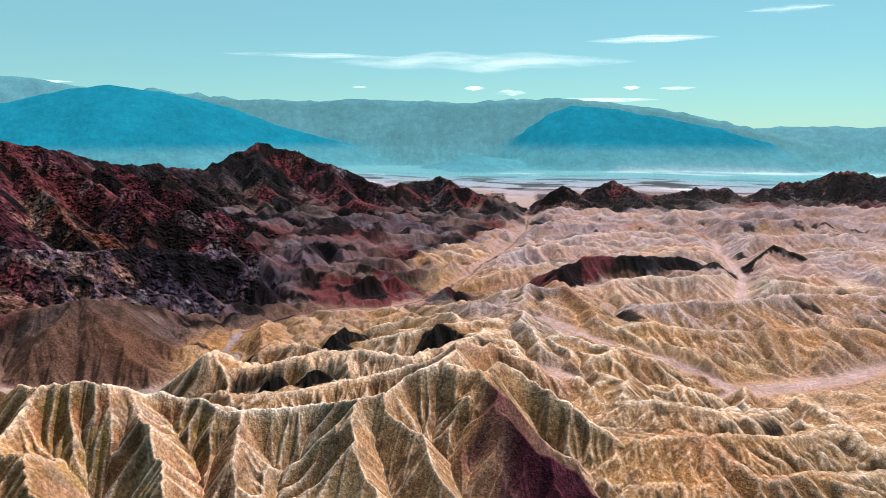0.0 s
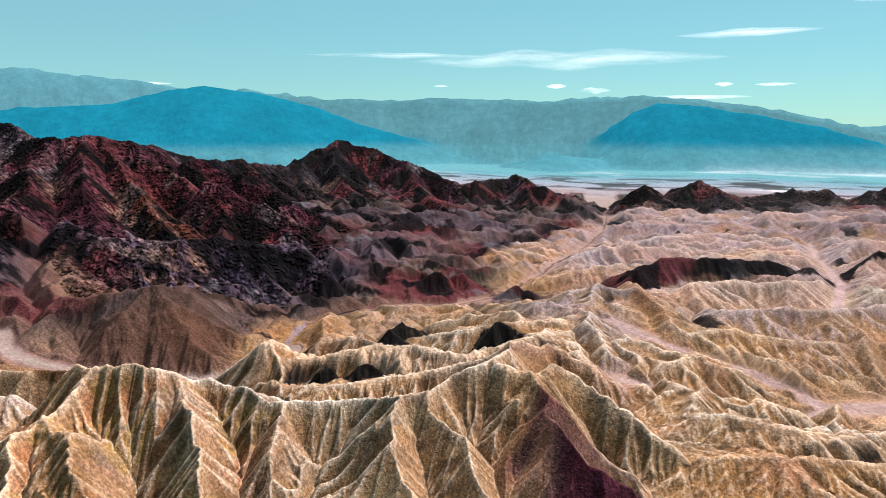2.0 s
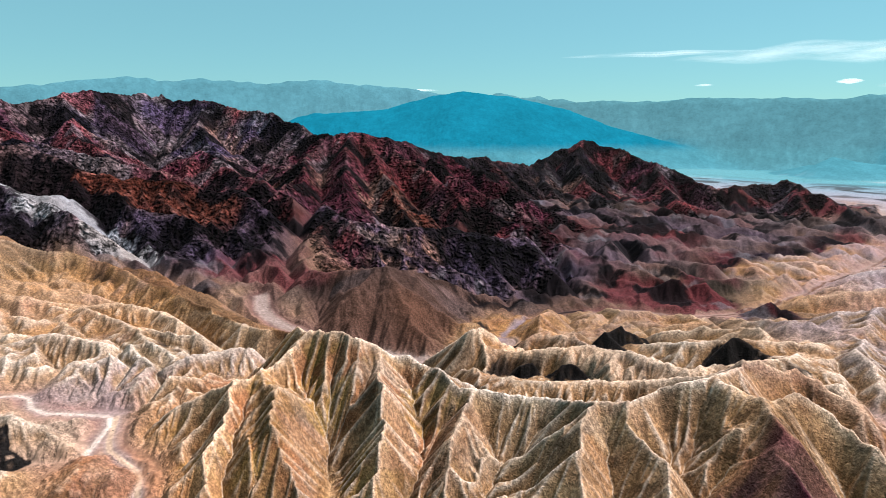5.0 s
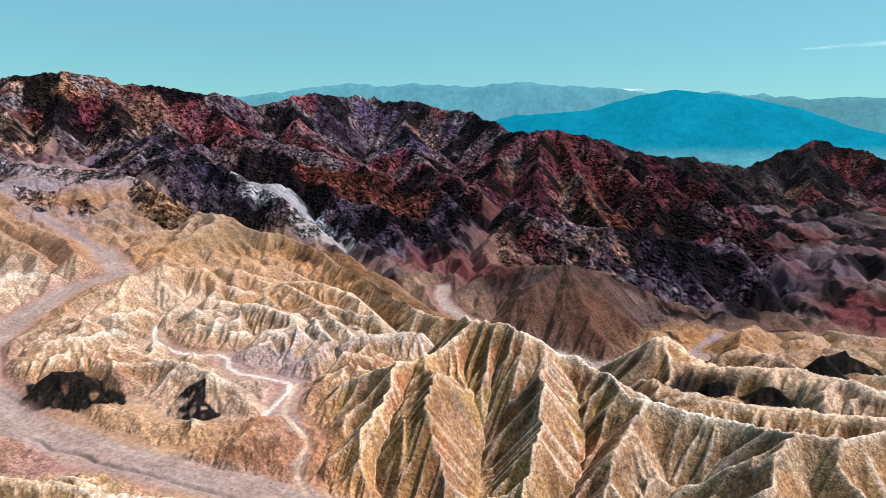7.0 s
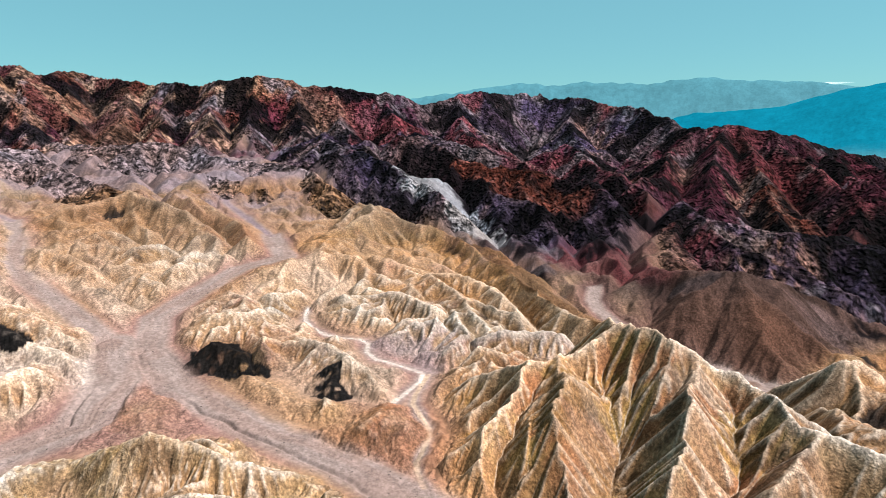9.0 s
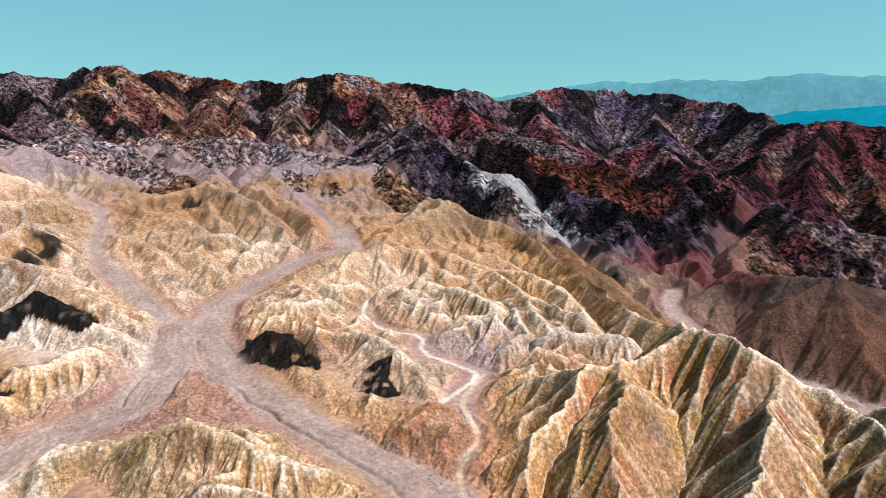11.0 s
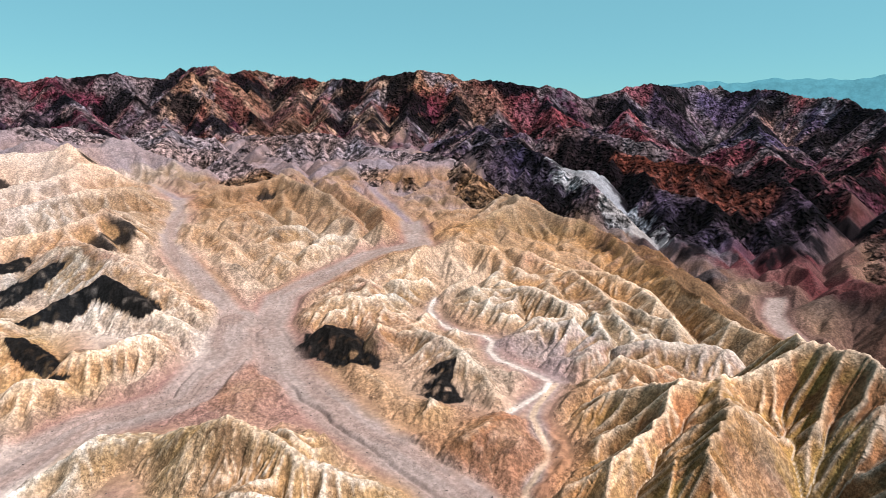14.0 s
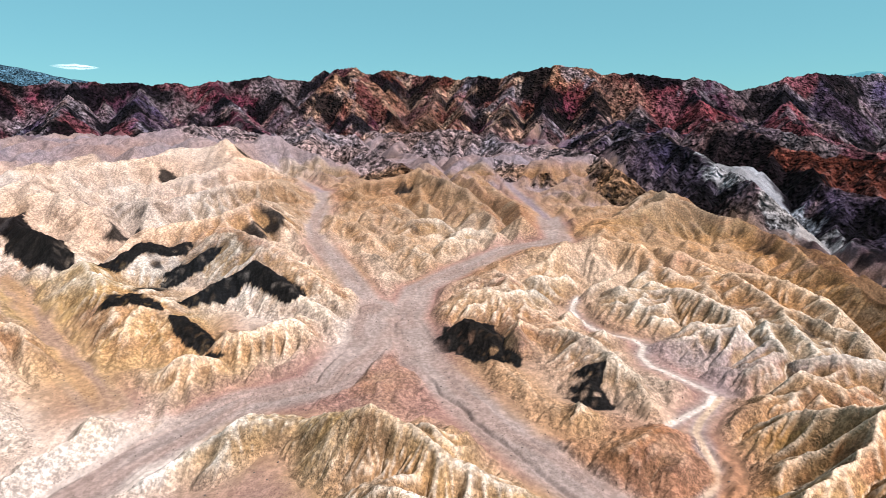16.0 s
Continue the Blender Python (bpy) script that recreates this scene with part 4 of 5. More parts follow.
                h = h - 0.30 * r["depth"] * r["slope"] * r["spur"] * (rill - 0.4) * np.clip(d / (r["spur"] * 1.1) - 0.5, 0, 1) * np.clip(1.2 - over / (0.8 * r["spur"]), 0, 1)
                h = h + 0.05 * r["spur"] * jag[sel] * np.clip(1 - d / 20, 0, 1)
                old, k = best[sel], soft[sel]
                base = np.array(EARTH[r["colour"]], np.float32)
                part_share = 1.0 / (d + 8.0) ** 3
                blend[sel] += part_share[:, None] * base
                share_sum[sel] += part_share
                mine = np.full(len(h), number, np.int32)
                local = np.repeat(base[None], len(h), 0)
                if r["back"]:
                    behind = np.clip(0.5 - side * d / 3, 0, 1)[:, None]
                    local = local + behind * (np.array(EARTH[r["back"]], np.float32) - local)
                if r["cap"]:
                    edge = np.clip((h - (z - r["drop"]) + jag[sel] * r["drop"] * 0.5) / (0.25 * r["drop"]), 0, 1)[:, None]
                    edge = edge * (d < r["drop"] * 5)[:, None]
                    mine[edge[:, 0] > 0.5] = number + 1
                    local += edge * (np.array(EARTH[r["cap"]], np.float32) - local)
                if "black" in (r["colour"], r["cap"]):
                    solid = np.where(mine == number + (r["colour"] != "black"), h, -999.0)
                    black_top[sel] = np.maximum(black_top[sel], solid)
                peak = np.maximum(top_of[sel], h)
                w_old = weight[sel] * np.exp(np.clip((top_of[sel] - peak) / k, -40, 0))
                w_new = np.exp(np.clip((h - peak) / k, -40, 0))
                rgb[sel] = (rgb[sel] * w_old[:, None] + local * w_new[:, None]) / (w_old + w_new)[:, None]
                weight[sel], top_of[sel] = w_old + w_new, peak
                best[sel] = np.maximum(old, h)
                won = h > old
                spur_off = spur * r["spur"] * 0.5
                thin_r = 0.7 + 0.0022 * rr[sel]
                line_here = np.maximum(np.exp(-(d / (thin_r * np.clip(rr[sel] / 260, 0.8, 1.6))) ** 2), np.clip((rr[sel] - 150) / 400, 0.25, 0.55) * np.exp(-(spur_off / (0.55 * thin_r + 0.03 * r["spur"])) ** 2) * grow * np.clip(1.6 - d / (3.5 * r["spur"]), 0, 1))
                e = edge_line[sel]
                line_here = line_here * np.where(mine == number, 1.0, 0.0) * min(1.0, max(base) / 0.2)
                e[won] = line_here[won]
                edge_line[sel] = e
                e = crest_near[sel]
                e[won] = np.exp(-(d[won] / (4.0 * thin_r[won])) ** 2)
                crest_near[sel] = e
                if r["split"]:
                    mine = np.where((mine == number) & (side < 0), number + 2, mine)
                o = owner[sel]
                o[won] = mine[won]
                owner[sel] = o
    # the low hills take the earth of the ridges round them
    near_rgb = blend / share_sum[..., None]
    k = (weight < 1e8) * np.clip(low * 1.6, 0, 1) * np.exp(np.clip((floor - top_of) / soft, -30, 0)) / np.maximum(weight, 1e-6)
    if ridges_too:
        rgb += (k * (share_sum > 1e-10))[..., None] * (near_rgb * 0.9 + 0.1 * np.array(EARTH["cream"], np.float32) - ground_rgb)
    stony = np.clip((black_top - best + 0.9 + 1.2 * layered(px, py, 6, 63, 2)) / 0.25, 0, 1) * np.clip(1.2 + 0.7 * layered(px, py, 4, 65, 2), 0.6, 1)
    rgb += stony[..., None] * (np.array(EARTH["black"], np.float32) - rgb)
    edge_line *= 1 - stony
    h = best
    for line in GULLIES:
        x0, x1 = min(p[0] for p in line) - 30, max(p[0] for p in line) + 30
        y0, y1 = min(p[1] for p in line) - 30, max(p[1] for p in line) + 30
        sel = np.nonzero((px > x0) & (px < x1) & (py > y0) & (py < y1))
        if len(sel[0]):
            d, z, _, _, over = along(wx[sel], wy[sel], line)
            h[sel] = np.minimum(h[sel], z + 1.35 * np.maximum(d - 0.6, 0) + over)
    # the washes cut through everything that stands in their way
    for width, colour, line in WASHES[:16]:
        reach = width / 2 + 26
        x0, x1 = min(p[0] for p in line) - reach, max(p[0] for p in line) + reach
        y0, y1 = min(p[1] for p in line) - reach, max(p[1] for p in line) + reach
        sel = np.nonzero((px > x0) & (px < x1) & (py > y0) & (py < y1))
        if not len(sel[0]):
            continue
        d, z, run, side, _ = along(px[sel] + 0.8 * wob_x[sel], py[sel] + 0.8 * wob_y[sel], line)
        out = np.maximum(d - width / 2, 0)
        bank = np.where(out < 2.0, 0.9 * out, 1.8 + 0.42 * (out - 2.0)) if width > 5 else 0.5 * out
        limit = z + bank + np.maximum(out - 4, 0) ** 1.5 * 0.12
        cut = h[sel] > limit
        h[sel] = np.minimum(h[sel], limit)
        o = owner[sel]
        o[d < width / 2] = 0
        owner[sel] = o
        bend = d * side + 2.5 * lumps(run, d * side, 38, 171)
        braid = lumps(run / 16, bend + 40, 2.4, 173) + 0.6 * lumps(run / 10, bend, 1.1, 179)
        h[sel] += 0.22 * braid * (d < width / 2)
        if width > 12:
            h[sel] -= 2.2 * np.exp(-((bend - 0.36 * width) / 0.9) ** 2) * np.clip(0.5 + lumps(run, run * 0, 60, 181), 0, 1)
        c = rgb[sel]
        inside = np.clip((width / 2 + 4 - d) / 3, 0, 1)
        ground_rgb[sel] *= (1 + 0.09 * braid * inside)[:, None]
        silt = np.clip(0.3 + 1.0 * lumps(run / 6, bend + 40, 6, 187), 0, 0.6) * np.clip((560 - rr[sel]) / 60, 0, 1) * (width > 8) * inside
        ground_rgb[sel] += silt[:, None] * (np.array((0.152, 0.103, 0.084), np.float32) - ground_rgb[sel])
        k = np.clip((width / 2 + 2.5 - d + 2.5 * layered(px[sel], py[sel], 14, 183, 2)) / (2 + 0.25 * width), 0, 1)[:, None]
        c += k * (ground_rgb[sel] - c)
        rgb[sel] = c

    # rain has cut gullies into every slope
    d_a = float(angles[1] - angles[0])
    lift = np.clip((h - bare) / 5, 0, 1)
    remote = np.clip((rr - 2800) / 500, 0, 1) * np.clip((h + 70) / 180, 0, 1) * (1 - crest_near)
    for size, tall, seed in ((340, 12, 87), (150, 5, 88)):
        h = h + remote * tall * (0.6 - 2.2 * np.abs(lumps(px + 0.5 * size * lumps(px, py, 1.6 * size, seed + 7), py, size, seed)))
    relief, stream = np.zeros(px.shape, np.float32), np.zeros(px.shape, np.float32)
    if rain:
        held = (owner == 0) | (rr > 2350)
        dark = np.clip((0.10 - rgb.max(-1)) / 0.03, 0, 1)
        steep = (1.02 - 0.30 * np.clip((rr - 270) / 120, 0, 1) + 0.12 * dark + 0.12 * layered(px, py, 45, 92, 2)).astype(np.float32)
        weak = (np.clip(0.9 + 0.5 * layered(px, py, 60, 94, 2), 0.3, 1.6) * (1 - 0.6 * crest_near)).astype(np.float32)
        for x, y, wide in CALM:
            weak = weak * np.clip((np.hypot(px - x, py - y) - wide * 0.5) / (wide * 0.6), 0.15, 1)
        h, area = eroded(h.astype(np.float32), rr, np.asarray(radii, np.float32), d_a, held, crest_near, steep, weak, RAIN)
        side = np.sqrt(rr * d_a * np.gradient(radii)[:, None])
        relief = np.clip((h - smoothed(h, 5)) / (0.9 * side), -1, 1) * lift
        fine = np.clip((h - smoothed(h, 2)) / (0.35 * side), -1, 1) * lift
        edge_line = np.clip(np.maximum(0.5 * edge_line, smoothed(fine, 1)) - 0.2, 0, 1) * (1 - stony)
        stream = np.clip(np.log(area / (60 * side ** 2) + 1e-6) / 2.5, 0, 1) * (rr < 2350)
    h = h + 0.12 * layered(px, py, 9, 91, 2) * (0.25 + 0.75 * lift) * np.clip(1.4 - rr / 900, 0, 1)
    return px, py, rr, h, rgb, owner, relief, edge_line, lift, crest_near * (1 - stony), stream


def weathered(px, py, rr, h, rgb, relief, edge_line, lift, crest_near, stream):
    """Stains, beds and patches: clay paler where it bulges and browner in its hollows, crags and scree on the dark
    rock.
    """
    top = rgb.max(-1)
    dark = np.clip((0.10 - top) / 0.03, 0, 1) * (rr < 2400) * np.clip((rr - 400) / 80, 0, 1)
    clay = np.clip((top - 0.085) / 0.04, 0, 1) * (rr < 2400)
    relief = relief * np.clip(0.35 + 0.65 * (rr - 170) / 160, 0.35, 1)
    beds = lumps(h + 2.5 * lumps(px, py, 40, 101), px * 0.02, 3.2, 103)
    warp = 14 * lumps(px, py, 45, 105)
    patch = layered(px + warp, py - warp, 34, 107, 3)
    broad = layered(px - warp, py + warp, 95, 109, 4)
    grime = layered(px, py, 7, 113, 2)
    tone = 1 + lift * (clay * (0.14 * beds + 0.20 * patch + 0.12 * grime) + dark * (0.5 * broad + 0.45 * patch))
    rgb = rgb * np.clip(tone, 0.3, 1.8)[..., None]

    def lay(amount, colour):
        nonlocal rgb
        rgb = rgb + np.clip(amount, 0, 1)[..., None] * (np.array(colour, np.float32) - rgb)

    def spots(size, seed, from_, gain, most, octaves=4):
        return np.clip((layered(px + 0.4 * warp, py - 0.4 * warp, size, seed, octaves) - from_) * gain, 0, most)

    # dark rock reaches down to a line across the hollow
    edge_x = np.interp(py, [p[1] for p in ROCK_EDGE], [p[0] for p in ROCK_EDGE]) + 16 * layered(px, py, 60, 199, 3)
    under = clay * np.clip((edge_x - px) / 8, 0, 1) * np.clip((py - 470) / 30, 0, 1) * np.clip((1500 - py) / 100, 0, 1)
    canyon = np.clip((-345 - px) / 20, 0, 1) * np.clip((py - 322 - 12 * patch) / 16, 0, 1) * (py < 600) * np.clip((px + 700) / 80, 0, 1)
    under = np.maximum(under, clay * canyon * (rgb[..., 2] < 0.10))
    lay(under, (0.017, 0.010, 0.014))
    dark = np.maximum(dark, under)
    clay = clay * (1 - under)
    # mauve rock behind the tan hills, and the pale face in the canyon
    beyond = clay * np.clip((-px - 600 + 45 * broad) / 40, 0, 0.92) * (py < 700)
    lay(beyond, EARTH["mauve"])
    clay = clay * (1 - beyond)
    pale = np.clip((25 + 14 * patch + 9 * grime - along(px, py, PALE_FACE)[0]) / 5, 0, 0.95)
    # ochre, rust and olive beds in the flanks of the clay hills, some stronger in hollows; paler crests and spurs
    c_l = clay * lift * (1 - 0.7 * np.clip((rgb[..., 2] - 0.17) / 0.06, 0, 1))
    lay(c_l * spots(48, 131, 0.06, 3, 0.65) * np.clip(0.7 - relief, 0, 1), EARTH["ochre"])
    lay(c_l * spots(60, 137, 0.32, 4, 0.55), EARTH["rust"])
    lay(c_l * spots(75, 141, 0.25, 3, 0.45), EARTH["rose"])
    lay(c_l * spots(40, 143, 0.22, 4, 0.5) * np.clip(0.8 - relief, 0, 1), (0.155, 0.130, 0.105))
    south = np.clip((py + 90) / 60, 0.0, 1)
    lay(c_l * (1 - south) * np.clip((-px - 330) / 50, 0, 0.75), (0.285, 0.215, 0.172))
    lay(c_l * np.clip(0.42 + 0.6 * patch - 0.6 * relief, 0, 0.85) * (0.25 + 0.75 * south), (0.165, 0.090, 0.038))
    near = np.clip(1 - np.hypot((px + 140) / 75, (py - 210) / 60), 0, 1)
    lay(c_l * np.clip(3 * near, 0, 1) * spots(30, 229, -0.05, 4, 0.8) * np.clip(0.9 - relief, 0, 1), (0.185, 0.080, 0.036))
    lay(c_l * np.clip(3 * near, 0, 1) * spots(22, 231, 0.15, 5, 0.8) * np.clip(0.7 - relief, 0, 1), (0.215, 0.130, 0.040))
    east = np.clip((px - 20) / 80, 0, 1) * np.clip((py - 430) / 220, 0, 1)
    lay(c_l * east * np.clip(0.55 + 0.5 * broad, 0.1, 0.8), (0.185, 0.132, 0.135))
    lay(c_l * np.clip((-px - 415 + 40 * broad) / 60, 0, 0.85) * np.clip((py + 70) / 30, 0, 1) * np.clip((330 - py) / 30, 0, 1), (0.138, 0.080, 0.043))
    pale_mask = clay * lift * np.clip((top - 0.12) / 0.08, 0, 1) * np.clip((470 - rr) / 160, 0.25, 1)
    lay(pale_mask * np.clip((relief - 0.10) * 0.8, 0, 0.45), (0.33, 0.238, 0.155))
    lay(pale_mask * crest_near * np.clip(0.28 + 0.5 * patch, 0, 0.5) * np.clip(rr / 300, 0.5, 1), (0.34, 0.255, 0.178))
    lay(pale_mask * edge_line * np.clip(0.75 + 0.6 * patch, 0.15, 0.95), (0.42, 0.345, 0.270))
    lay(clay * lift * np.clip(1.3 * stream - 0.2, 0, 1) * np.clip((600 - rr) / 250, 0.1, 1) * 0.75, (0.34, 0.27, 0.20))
    # crags, red beds, grey and tan scree on the mountains
    west = np.clip((-px - 560) / 200, 0, 1)
    lay(dark * np.clip(spots(130, 139, -0.05, 3, 0.8) * (0.15 + 0.85 * west), 0, 1), (0.068, 0.049, 0.052))
    lay(dark * spots(90, 147, 0.06, 3, 0.75) * west, (0.100, 0.078, 0.078))
    lay(dark * spots(170, 149, 0.18, 4, 0.85), (0.080, 0.019, 0.022))
    lay(dark * spots(150, 151, 0.32, 4, 0.85) * np.clip(0.5 - relief, 0, 1), (0.130, 0.076, 0.062))
    high = west * np.clip((py + 170) / 60, 0, 1) * np.clip((430 - py) / 120, 0, 1) * np.clip((-px - 930) / 80, 0, 1)
    lay(dark * high * spots(110, 153, -0.25, 3, 0.85), (0.120, 0.062, 0.036))
    lay(dark * high * spots(55, 154, 0.10, 4, 0.8), (0.200, 0.125, 0.080))
    lay(dark * high * spots(80, 155, 0.15, 4, 0.9), (0.060, 0.018, 0.014))
    lay(dark * spots(60, 157, 0.45, 5, 0.5), (0.100, 0.090, 0.096))
    lay(dark * edge_line * np.clip(0.15 + 0.6 * broad, 0, 0.5), (0.130, 0.085, 0.078))
    lay(dark * spots(70, 163, 0.10, 7, 0.95, 6), (0.003, 0.0025, 0.0035))
    lay(c_l * spots(10, 211, 0.12, 6, 0.6) * spots(38, 213, 0.02, 4, 1.0) * (1 - edge_line) * np.clip((700 - rr) / 200, 0, 1), (0.060, 0.034, 0.018))
    lay(c_l * spots(42, 167, 0.60, 9, 0.95) * (rr > 190) * (1 - crest_near), (0.008, 0.007, 0.007))
    rgb = rgb * (1 - dark * (0.22 - 0.27 * west))[..., None] * (1 + (dark * west)[..., None] * np.array((0.0, 0.0, 0.05), np.float32))
    lay(pale, (0.150, 0.146, 0.150))
    # pale fans at the foot of the far ranges tinted with painted haze, bare patches above
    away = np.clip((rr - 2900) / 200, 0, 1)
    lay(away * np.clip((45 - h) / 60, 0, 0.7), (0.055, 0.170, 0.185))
    warm = np.clip(layered(px, py, 70, 127, 2), -1, 1)[..., None] * (lift * (rr < 2400))[..., None]
    rgb = rgb * (1 + warm * np.array((0.12, -0.02, -0.16), np.float32))
    return np.clip(rgb * np.array((0.86, 0.85, 0.90), np.float32), 0.0018, 0.85)


def sheet(name, verts, normals, rgb, quads, material):
    mesh = bpy.data.meshes.new(name)
    mesh.vertices.add(len(verts))
    mesh.vertices.foreach_set("co", verts.astype(np.float32).ravel())
    mesh.loops.add(quads.size)
    mesh.loops.foreach_set("vertex_index", quads.astype(np.int32).ravel())
    mesh.polygons.add(len(quads))
    mesh.polygons.foreach_set("loop_start", np.arange(0, quads.size, 4, dtype=np.int32))
    mesh.polygons.foreach_set("use_smooth", np.ones(len(quads), bool))
    mesh.update(calc_edges=True)
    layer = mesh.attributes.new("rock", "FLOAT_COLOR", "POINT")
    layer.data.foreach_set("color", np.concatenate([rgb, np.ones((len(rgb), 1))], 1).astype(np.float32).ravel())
    mesh.materials.append(material)
    if normals is not None:
        mesh.normals_split_custom_set_from_vertices(normals)
    return new(name, mesh)


VIEW = np.radians(np.linspace(-62, 134, 1800))
REACH = np.concatenate([np.geomspace(118, 420, 350), np.geomspace(422, 1300, 270), np.geomspace(1306, 1700, 42), np.geomspace(1712, 4850, 90)])
RAIN = ((8, 8, 0.035), (4, 10, 0.035), (2, 9, 0.045), (1, 7, 0.055))      # coarseness, showers, strength
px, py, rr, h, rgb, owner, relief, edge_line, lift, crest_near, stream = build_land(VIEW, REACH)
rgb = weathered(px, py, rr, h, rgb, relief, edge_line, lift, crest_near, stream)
points = np.stack([px, py, h], -1)
d_r, d_a = np.gradient(points, axis=0), np.gradient(points, axis=1)
normal = np.cross(d_r, d_a)
normal /= np.linalg.norm(normal, axis=-1, keepdims=True) + 1e-9
normal *= np.sign(normal[..., 2:3] + 1e-9)
n_r, n_a = px.shape
index = np.arange(n_r * n_a).reshape(n_r, n_a)
quads = np.stack([index[:-1, :-1], index[:-1, 1:], index[1:, 1:], index[1:, :-1]], -1).reshape(-1, 4)
if np.cross(points[1, 0] - points[0, 0], points[0, 1] - points[0, 0])[2] > 0:
    quads = quads[:, ::-1]


def whole(owner):
    """Keep the largest unbroken patch of each hill; stray bits go to the hill beside them."""
    label = np.arange(owner.size)
    flat = owner.ravel()
    pairs = []
    for a, b in ((index[:-1], index[1:]), (index[:, :-1], index[:, 1:])):
        same = flat[a.ravel()] == flat[b.ravel()]
        pairs.append(np.stack([a.ravel()[same], b.ravel()[same]]))
    a, b = np.concatenate(pairs, 1)
    while True:
        low = np.minimum(label[a], label[b])
        before = label.copy()
        np.minimum.at(label, label[a], low)
        np.minimum.at(label, label[b], low)
        while True:
            jump = label[label]
            if np.array_equal(jump, label):
                break
            label = jump
        if np.array_equal(before, label):
            break
    root, count = np.unique(label, return_counts=True)
    kind = flat[root]
    order = np.lexsort((count, kind))
    last = np.append(kind[order][1:] != kind[order][:-1], True) & (count[order] >= 40)
    keep = (np.isin(label, root[order][last]) | (flat < 2)).reshape(owner.shape)
    owner = owner.copy()
    for turn in range(900):
        if keep.all():
            break
        for axis, step in ((0, 1), (1, 1), (0, -1), (1, -1)):
            beside, known = np.roll(owner, step, axis), np.roll(keep, step, axis)
            if axis == 0:
                known[0 if step == 1 else -1] = False
            else:
                known[:, 0 if step == 1 else -1] = False
            take = ~keep & known
            owner[take], keep = beside[take], keep | take
    return owner


owner = whole(owner)
quad_owner = owner.ravel()[quads[:, 0]]
points, normal, rgb = points.reshape(-1, 3), normal.reshape(-1, 3), rgb.reshape(-1, 3)



def piece(name, number, material):
    own = quads[quad_owner == number]
    if not len(own):
        return None
    used, local = np.unique(own, return_inverse=True)
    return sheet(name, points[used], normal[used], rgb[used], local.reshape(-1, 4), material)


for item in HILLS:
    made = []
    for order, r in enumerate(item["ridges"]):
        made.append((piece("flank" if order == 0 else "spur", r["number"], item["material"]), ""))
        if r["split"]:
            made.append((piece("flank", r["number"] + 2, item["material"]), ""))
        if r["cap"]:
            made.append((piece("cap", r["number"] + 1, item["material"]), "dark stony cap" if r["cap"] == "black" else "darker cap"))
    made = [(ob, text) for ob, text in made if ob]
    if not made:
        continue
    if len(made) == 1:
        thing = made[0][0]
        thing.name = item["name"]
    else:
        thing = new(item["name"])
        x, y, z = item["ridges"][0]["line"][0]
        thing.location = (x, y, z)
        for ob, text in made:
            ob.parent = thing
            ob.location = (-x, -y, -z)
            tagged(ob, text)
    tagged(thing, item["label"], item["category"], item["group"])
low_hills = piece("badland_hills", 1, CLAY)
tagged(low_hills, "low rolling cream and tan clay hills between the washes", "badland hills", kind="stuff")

# the open ground, carried on round behind the start of the flight
back = np.radians(np.linspace(134, 298, 200))
b_rad = np.concatenate([[0.05], np.linspace(4, 114, 20), np.geomspace(118, 4850, 130)])
bx, by, br, bh, b_rgb, *_ = build_land(back, b_rad, rain=False)
inner_a, inner_r = np.radians(np.linspace(-62, 134, 240)), np.concatenate([[0.05], np.linspace(4, 114, 20), [118.0]])
ix, iy, ir, ih, i_rgb, *_ = build_land(inner_a, inner_r, rain=False)
blocks = [(points, normal, rgb, quads[quad_owner == 0])]
for gx, gy, gh, g_rgb in ((bx, by, bh, b_rgb), (ix, iy, ih, i_rgb)):
    p = np.stack([gx, gy, gh], -1)
    idx = np.arange(gx.size).reshape(gx.shape)
    q = np.stack([idx[:-1, :-1], idx[:-1, 1:], idx[1:, 1:], idx[1:, :-1]], -1).reshape(-1, 4)[:, ::-1]
    blocks.append((p.reshape(-1, 3), np.tile((0.0, 0.0, 1.0), (gx.size, 1)), g_rgb.reshape(-1, 3), q))
all_p, all_n, all_c, all_q, start = [], [], [], [], 0
for p, nn, c, q in blocks:
    used, local = np.unique(q, return_inverse=True)
    all_p.append(p[used]), all_n.append(nn[used]), all_c.append(c[used]), all_q.append(local.reshape(-1, 4) + start)
    start += len(used)
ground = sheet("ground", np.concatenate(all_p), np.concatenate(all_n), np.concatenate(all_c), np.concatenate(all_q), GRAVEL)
tagged(ground, "pale gravel washes and salt flat of a desert valley", "ground", kind="structure")

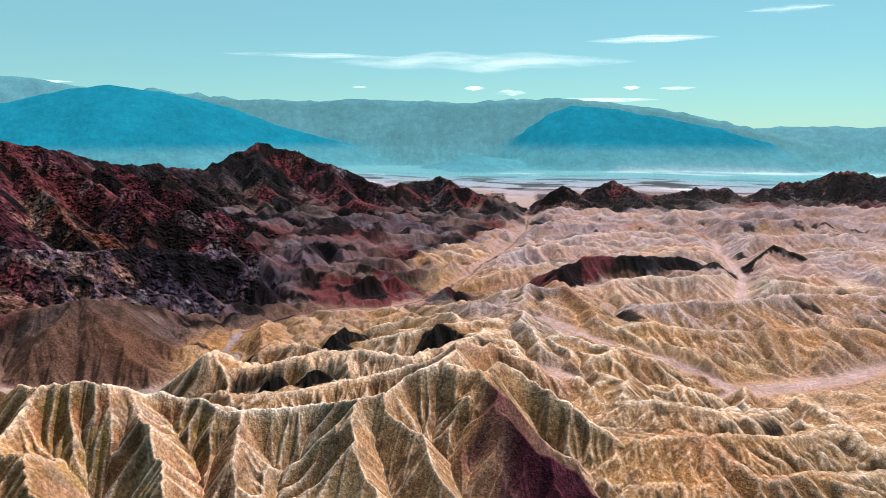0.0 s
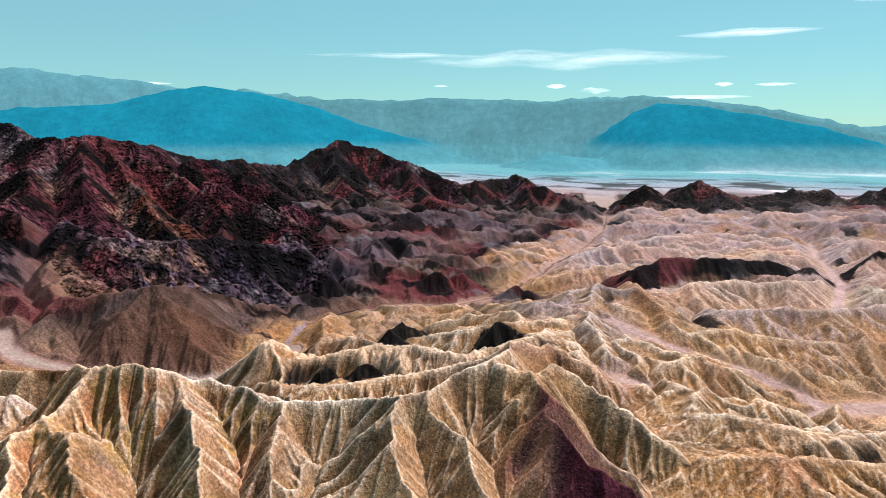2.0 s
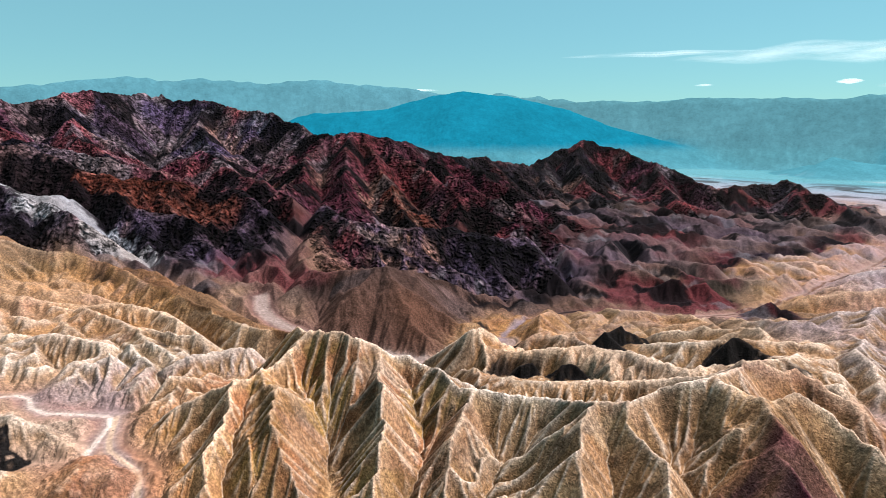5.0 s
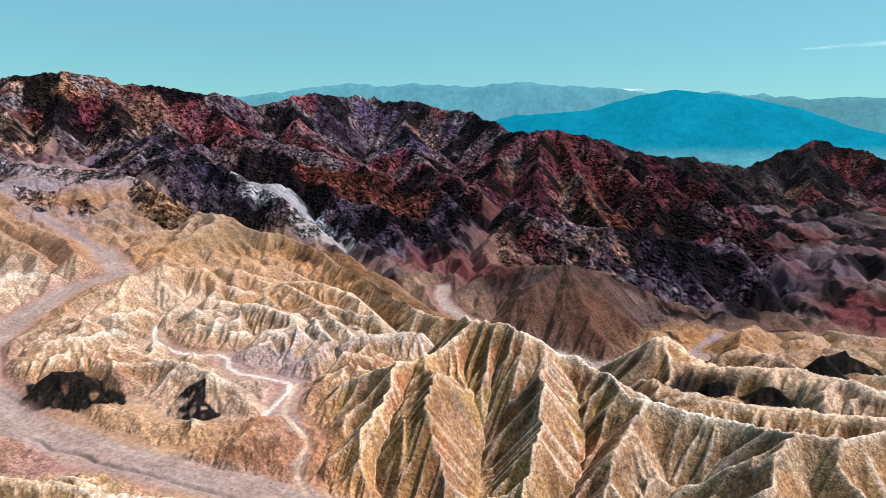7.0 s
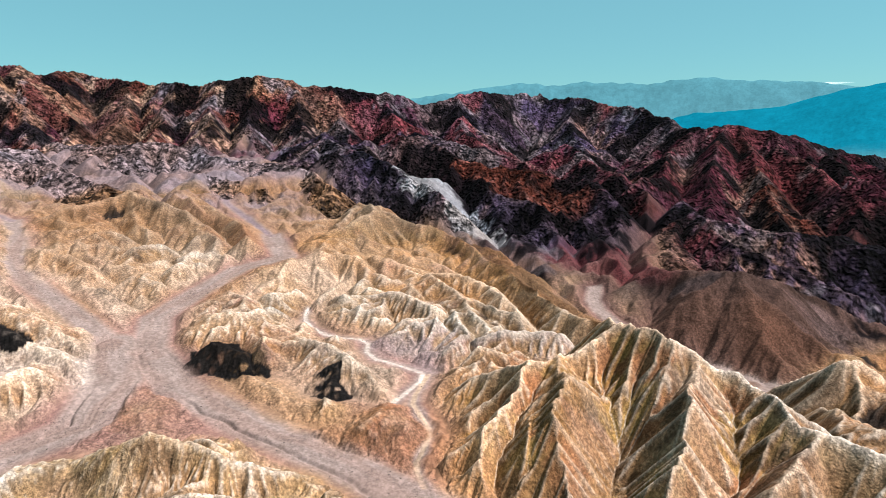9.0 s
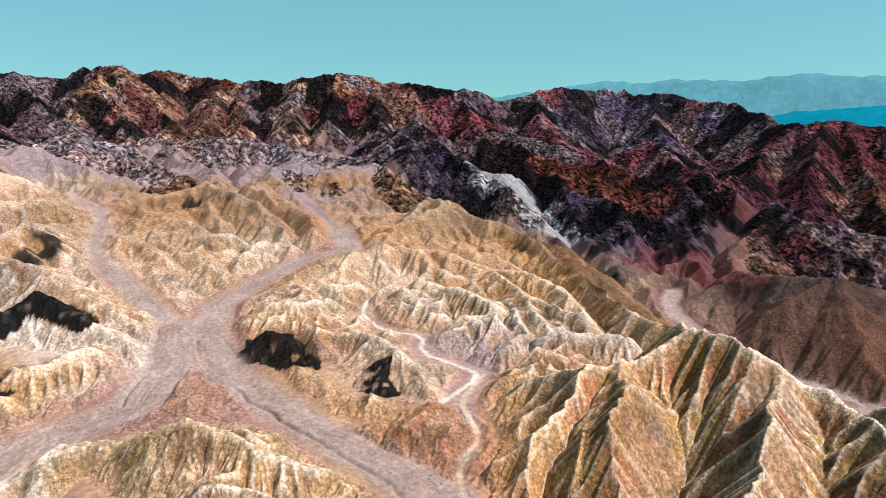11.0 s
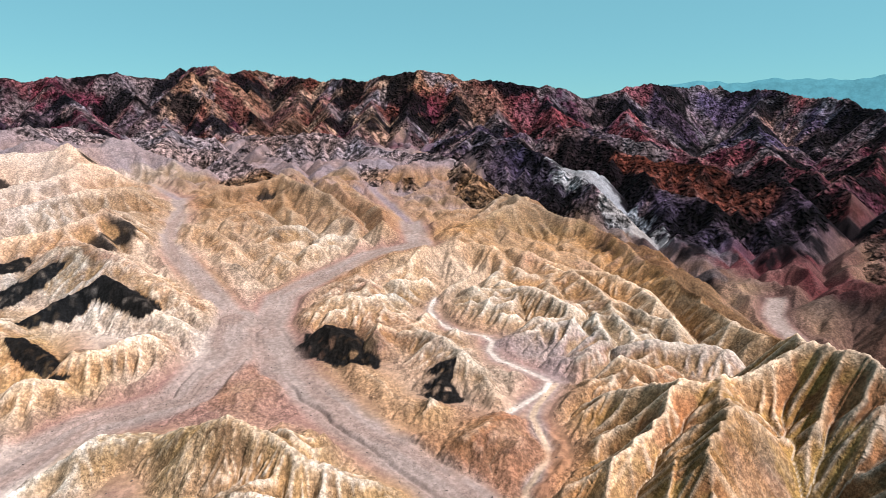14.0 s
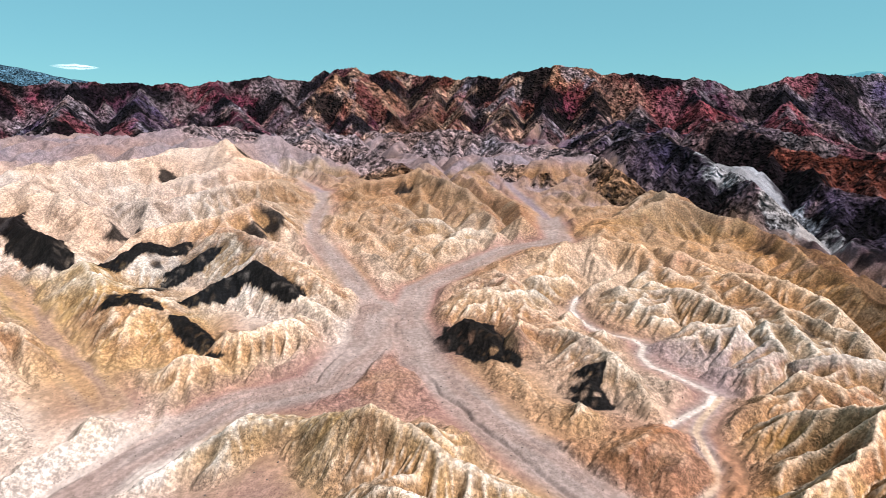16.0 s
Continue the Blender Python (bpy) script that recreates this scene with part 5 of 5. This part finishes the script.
# ---- stones in the washes ----
def stone_mesh(rng, spots, sizes):
    """Many small angular stones in one mesh, each a squashed, uneven octahedron cut once."""
    corner = np.array([(1, 0, 0), (-1, 0, 0), (0, 1, 0), (0, -1, 0), (0, 0, 1), (0, 0, -0.6), (0.7, 0.7, 0.45), (-0.7, -0.6, 0.5)])
    faces = np.array([(0, 6, 4), (6, 2, 4), (2, 1, 4), (1, 7, 4), (7, 3, 4), (3, 0, 4), (2, 6, 0), (3, 7, 1), (0, 5, 2), (2, 5, 1), (1, 5, 3), (3, 5, 0)])
    verts, tris = [], []
    for k, (spot, size) in enumerate(zip(spots, sizes)):
        turn = rng.uniform(0, 6.28)
        shape = corner * rng.uniform(0.7, 1.2, corner.shape) * size * np.array((1, rng.uniform(0.6, 1), rng.uniform(0.5, 0.9)))
        c, si = math.cos(turn), math.sin(turn)
        verts.append(shape @ np.array([(c, -si, 0), (si, c, 0), (0, 0, 1)]) + spot + (0, 0, 0.25 * size))
        tris.append(faces + k * len(corner))
    mesh = bpy.data.meshes.new("stones")
    mesh.from_pydata(np.concatenate(verts).tolist(), [], np.concatenate(tris).tolist())
    return mesh


rng = np.random.default_rng(7)
flat_xy = np.stack([px.ravel(), py.ravel()], 1)
in_wash = (owner.ravel() == 0) & (rr.ravel() < 520)
pick = rng.choice(np.nonzero(in_wash)[0], 2400, replace=False, p=(rr.ravel()[in_wash] ** 2) / (rr.ravel()[in_wash] ** 2).sum())
DARK_STONE = earth_material("dark stone", 1.5, 0.05)
DARK_STONE.node_tree.nodes["Principled BSDF"].inputs["Base Color"].default_value = (0.05, 0.04, 0.036, 1)
for link in list(DARK_STONE.node_tree.nodes["Principled BSDF"].inputs["Base Color"].links):
    DARK_STONE.node_tree.links.remove(link)
mesh = stone_mesh(rng, points[pick], rng.uniform(0.08, 0.22, len(pick)) * rng.choice((0.8, 1.0, 1.8), len(pick)))
mesh.materials.append(DARK_STONE)
tagged(new("stones", mesh), "dark stones and brush scattered over the gravel washes", "stones", kind="stuff")

# ---- thin clouds over the valley ----
CLOUD = bpy.data.materials.new("thin cloud")
CLOUD.use_nodes = True
n, l = CLOUD.node_tree.nodes, CLOUD.node_tree.links
n.remove(n["Principled BSDF"])
white, through_light, clear = n.new("ShaderNodeBsdfDiffuse"), n.new("ShaderNodeBsdfTranslucent"), n.new("ShaderNodeBsdfTransparent")
white.inputs["Color"].default_value = through_light.inputs["Color"].default_value = (0.85, 0.9, 0.9, 1)
body, veil = n.new("ShaderNodeMixShader"), n.new("ShaderNodeMixShader")
l.new(white.outputs[0], body.inputs[1]), l.new(through_light.outputs[0], body.inputs[2])
wisps, where, stretch, amount, thick = n.new("ShaderNodeTexNoise"), n.new("ShaderNodeNewGeometry"), n.new("ShaderNodeVectorMath"), n.new("ShaderNodeMapRange"), n.new("ShaderNodeAttribute")
stretch.operation = "MULTIPLY"
stretch.inputs[1].default_value = (0.0022, 0.0022, 0.02)
wisps.inputs["Scale"].default_value, wisps.inputs["Detail"].default_value, wisps.inputs["Roughness"].default_value = 1.0, 6.0, 0.6
thick.attribute_name = "thickness"
l.new(where.outputs["Position"], stretch.inputs[0]), l.new(stretch.outputs[0], wisps.inputs["Vector"])
amount.inputs["From Min"].default_value, amount.inputs["From Max"].default_value = 0.30, 0.75
l.new(wisps.outputs["Fac"], amount.inputs["Value"])
cover = n.new("ShaderNodeMath")
cover.operation = "MULTIPLY"
l.new(amount.outputs["Result"], cover.inputs[0]), l.new(thick.outputs["Fac"], cover.inputs[1])
l.new(cover.outputs["Value"], veil.inputs["Fac"])
l.new(clear.outputs[0], veil.inputs[1]), l.new(body.outputs[0], veil.inputs[2])
l.new(veil.outputs[0], n["Material Output"].inputs["Surface"])


def cloud(azimuth, elevation, wide, high, dense):
    """A flat lens of cloud, far off. azimuth: degrees left of +y; wide, high: its size in degrees."""
    far_off = 4550.0
    mesh = bpy.data.meshes.new("cloud")
    cols, rows = 60, 9
    verts, fade, quads_c = [], [], []
    half_w, half_h = far_off * math.tan(radians(wide / 2)), far_off * math.tan(radians(high / 2))
    for face in (1, -1):
        for i in range(cols + 1):
            for j in range(rows + 1):
                u, v = i / cols * 2 - 1, j / rows * 2 - 1
                taper = max(0.0, 1 - abs(u) ** 1.6) ** 0.8
                wave = noise.noise((u * 3.1 + azimuth, elevation, 0)) * 0.5
                bulge = max(0.0, 1 - v * v) * taper
                verts.append((u * half_w, face * 40 * bulge, (v * taper + wave * (1 - abs(u))) * half_h))
                fade.append(dense * bulge ** 0.8)
    for face in (0, 1):
        base = face * (cols + 1) * (rows + 1)
        for i in range(cols):
            for j in range(rows):
                a = base + i * (rows + 1) + j
                quads_c.append((a, a + rows + 1, a + rows + 2, a + 1) if face == 0 else (a, a + 1, a + rows + 2, a + rows + 1))
    mesh.from_pydata(verts, [], quads_c)
    layer = mesh.attributes.new("thickness", "FLOAT", "POINT")
    layer.data.foreach_set("value", fade)
    mesh.polygons.foreach_set("use_smooth", [True] * len(quads_c))
    mesh.materials.append(CLOUD)
    ob = new("cloud", mesh)
    a, e = radians(azimuth), radians(elevation)
    ob.matrix_world = pose(-far_off * math.sin(a), 40 + far_off * math.cos(a), 110 + far_off * math.tan(e), 0, 0, azimuth)
    tagged(ob, "thin white wispy cloud high over the valley", "cloud", "thin clouds")


for azimuth, elevation, wide, high, dense in (
    (-2.6, 6.0, 27.0, 1.7, 0.4), (-17.0, 7.6, 11.0, 0.7, 0.35), (-2.0, 3.75, 1.9, 0.42, 0.9), (-5.2, 3.35, 3.0, 0.5, 0.8),
    (8.2, 3.8, 1.5, 0.2, 0.6), (-15.6, 3.7, 1.5, 0.34, 0.9), (-19.3, 3.6, 3.0, 0.3, 0.9), (-27.0, 9.3, 6.5, 0.5, 0.3),
    (-13.0, 2.7, 10.0, 0.4, 0.5), (33.0, 3.7, 5.0, 0.25, 0.6), (118.5, 5.1, 3.4, 0.45, 0.7), (12.0, 6.4, 16.0, 0.5, 0.3),
):
    cloud(azimuth, elevation, wide, high, dense)
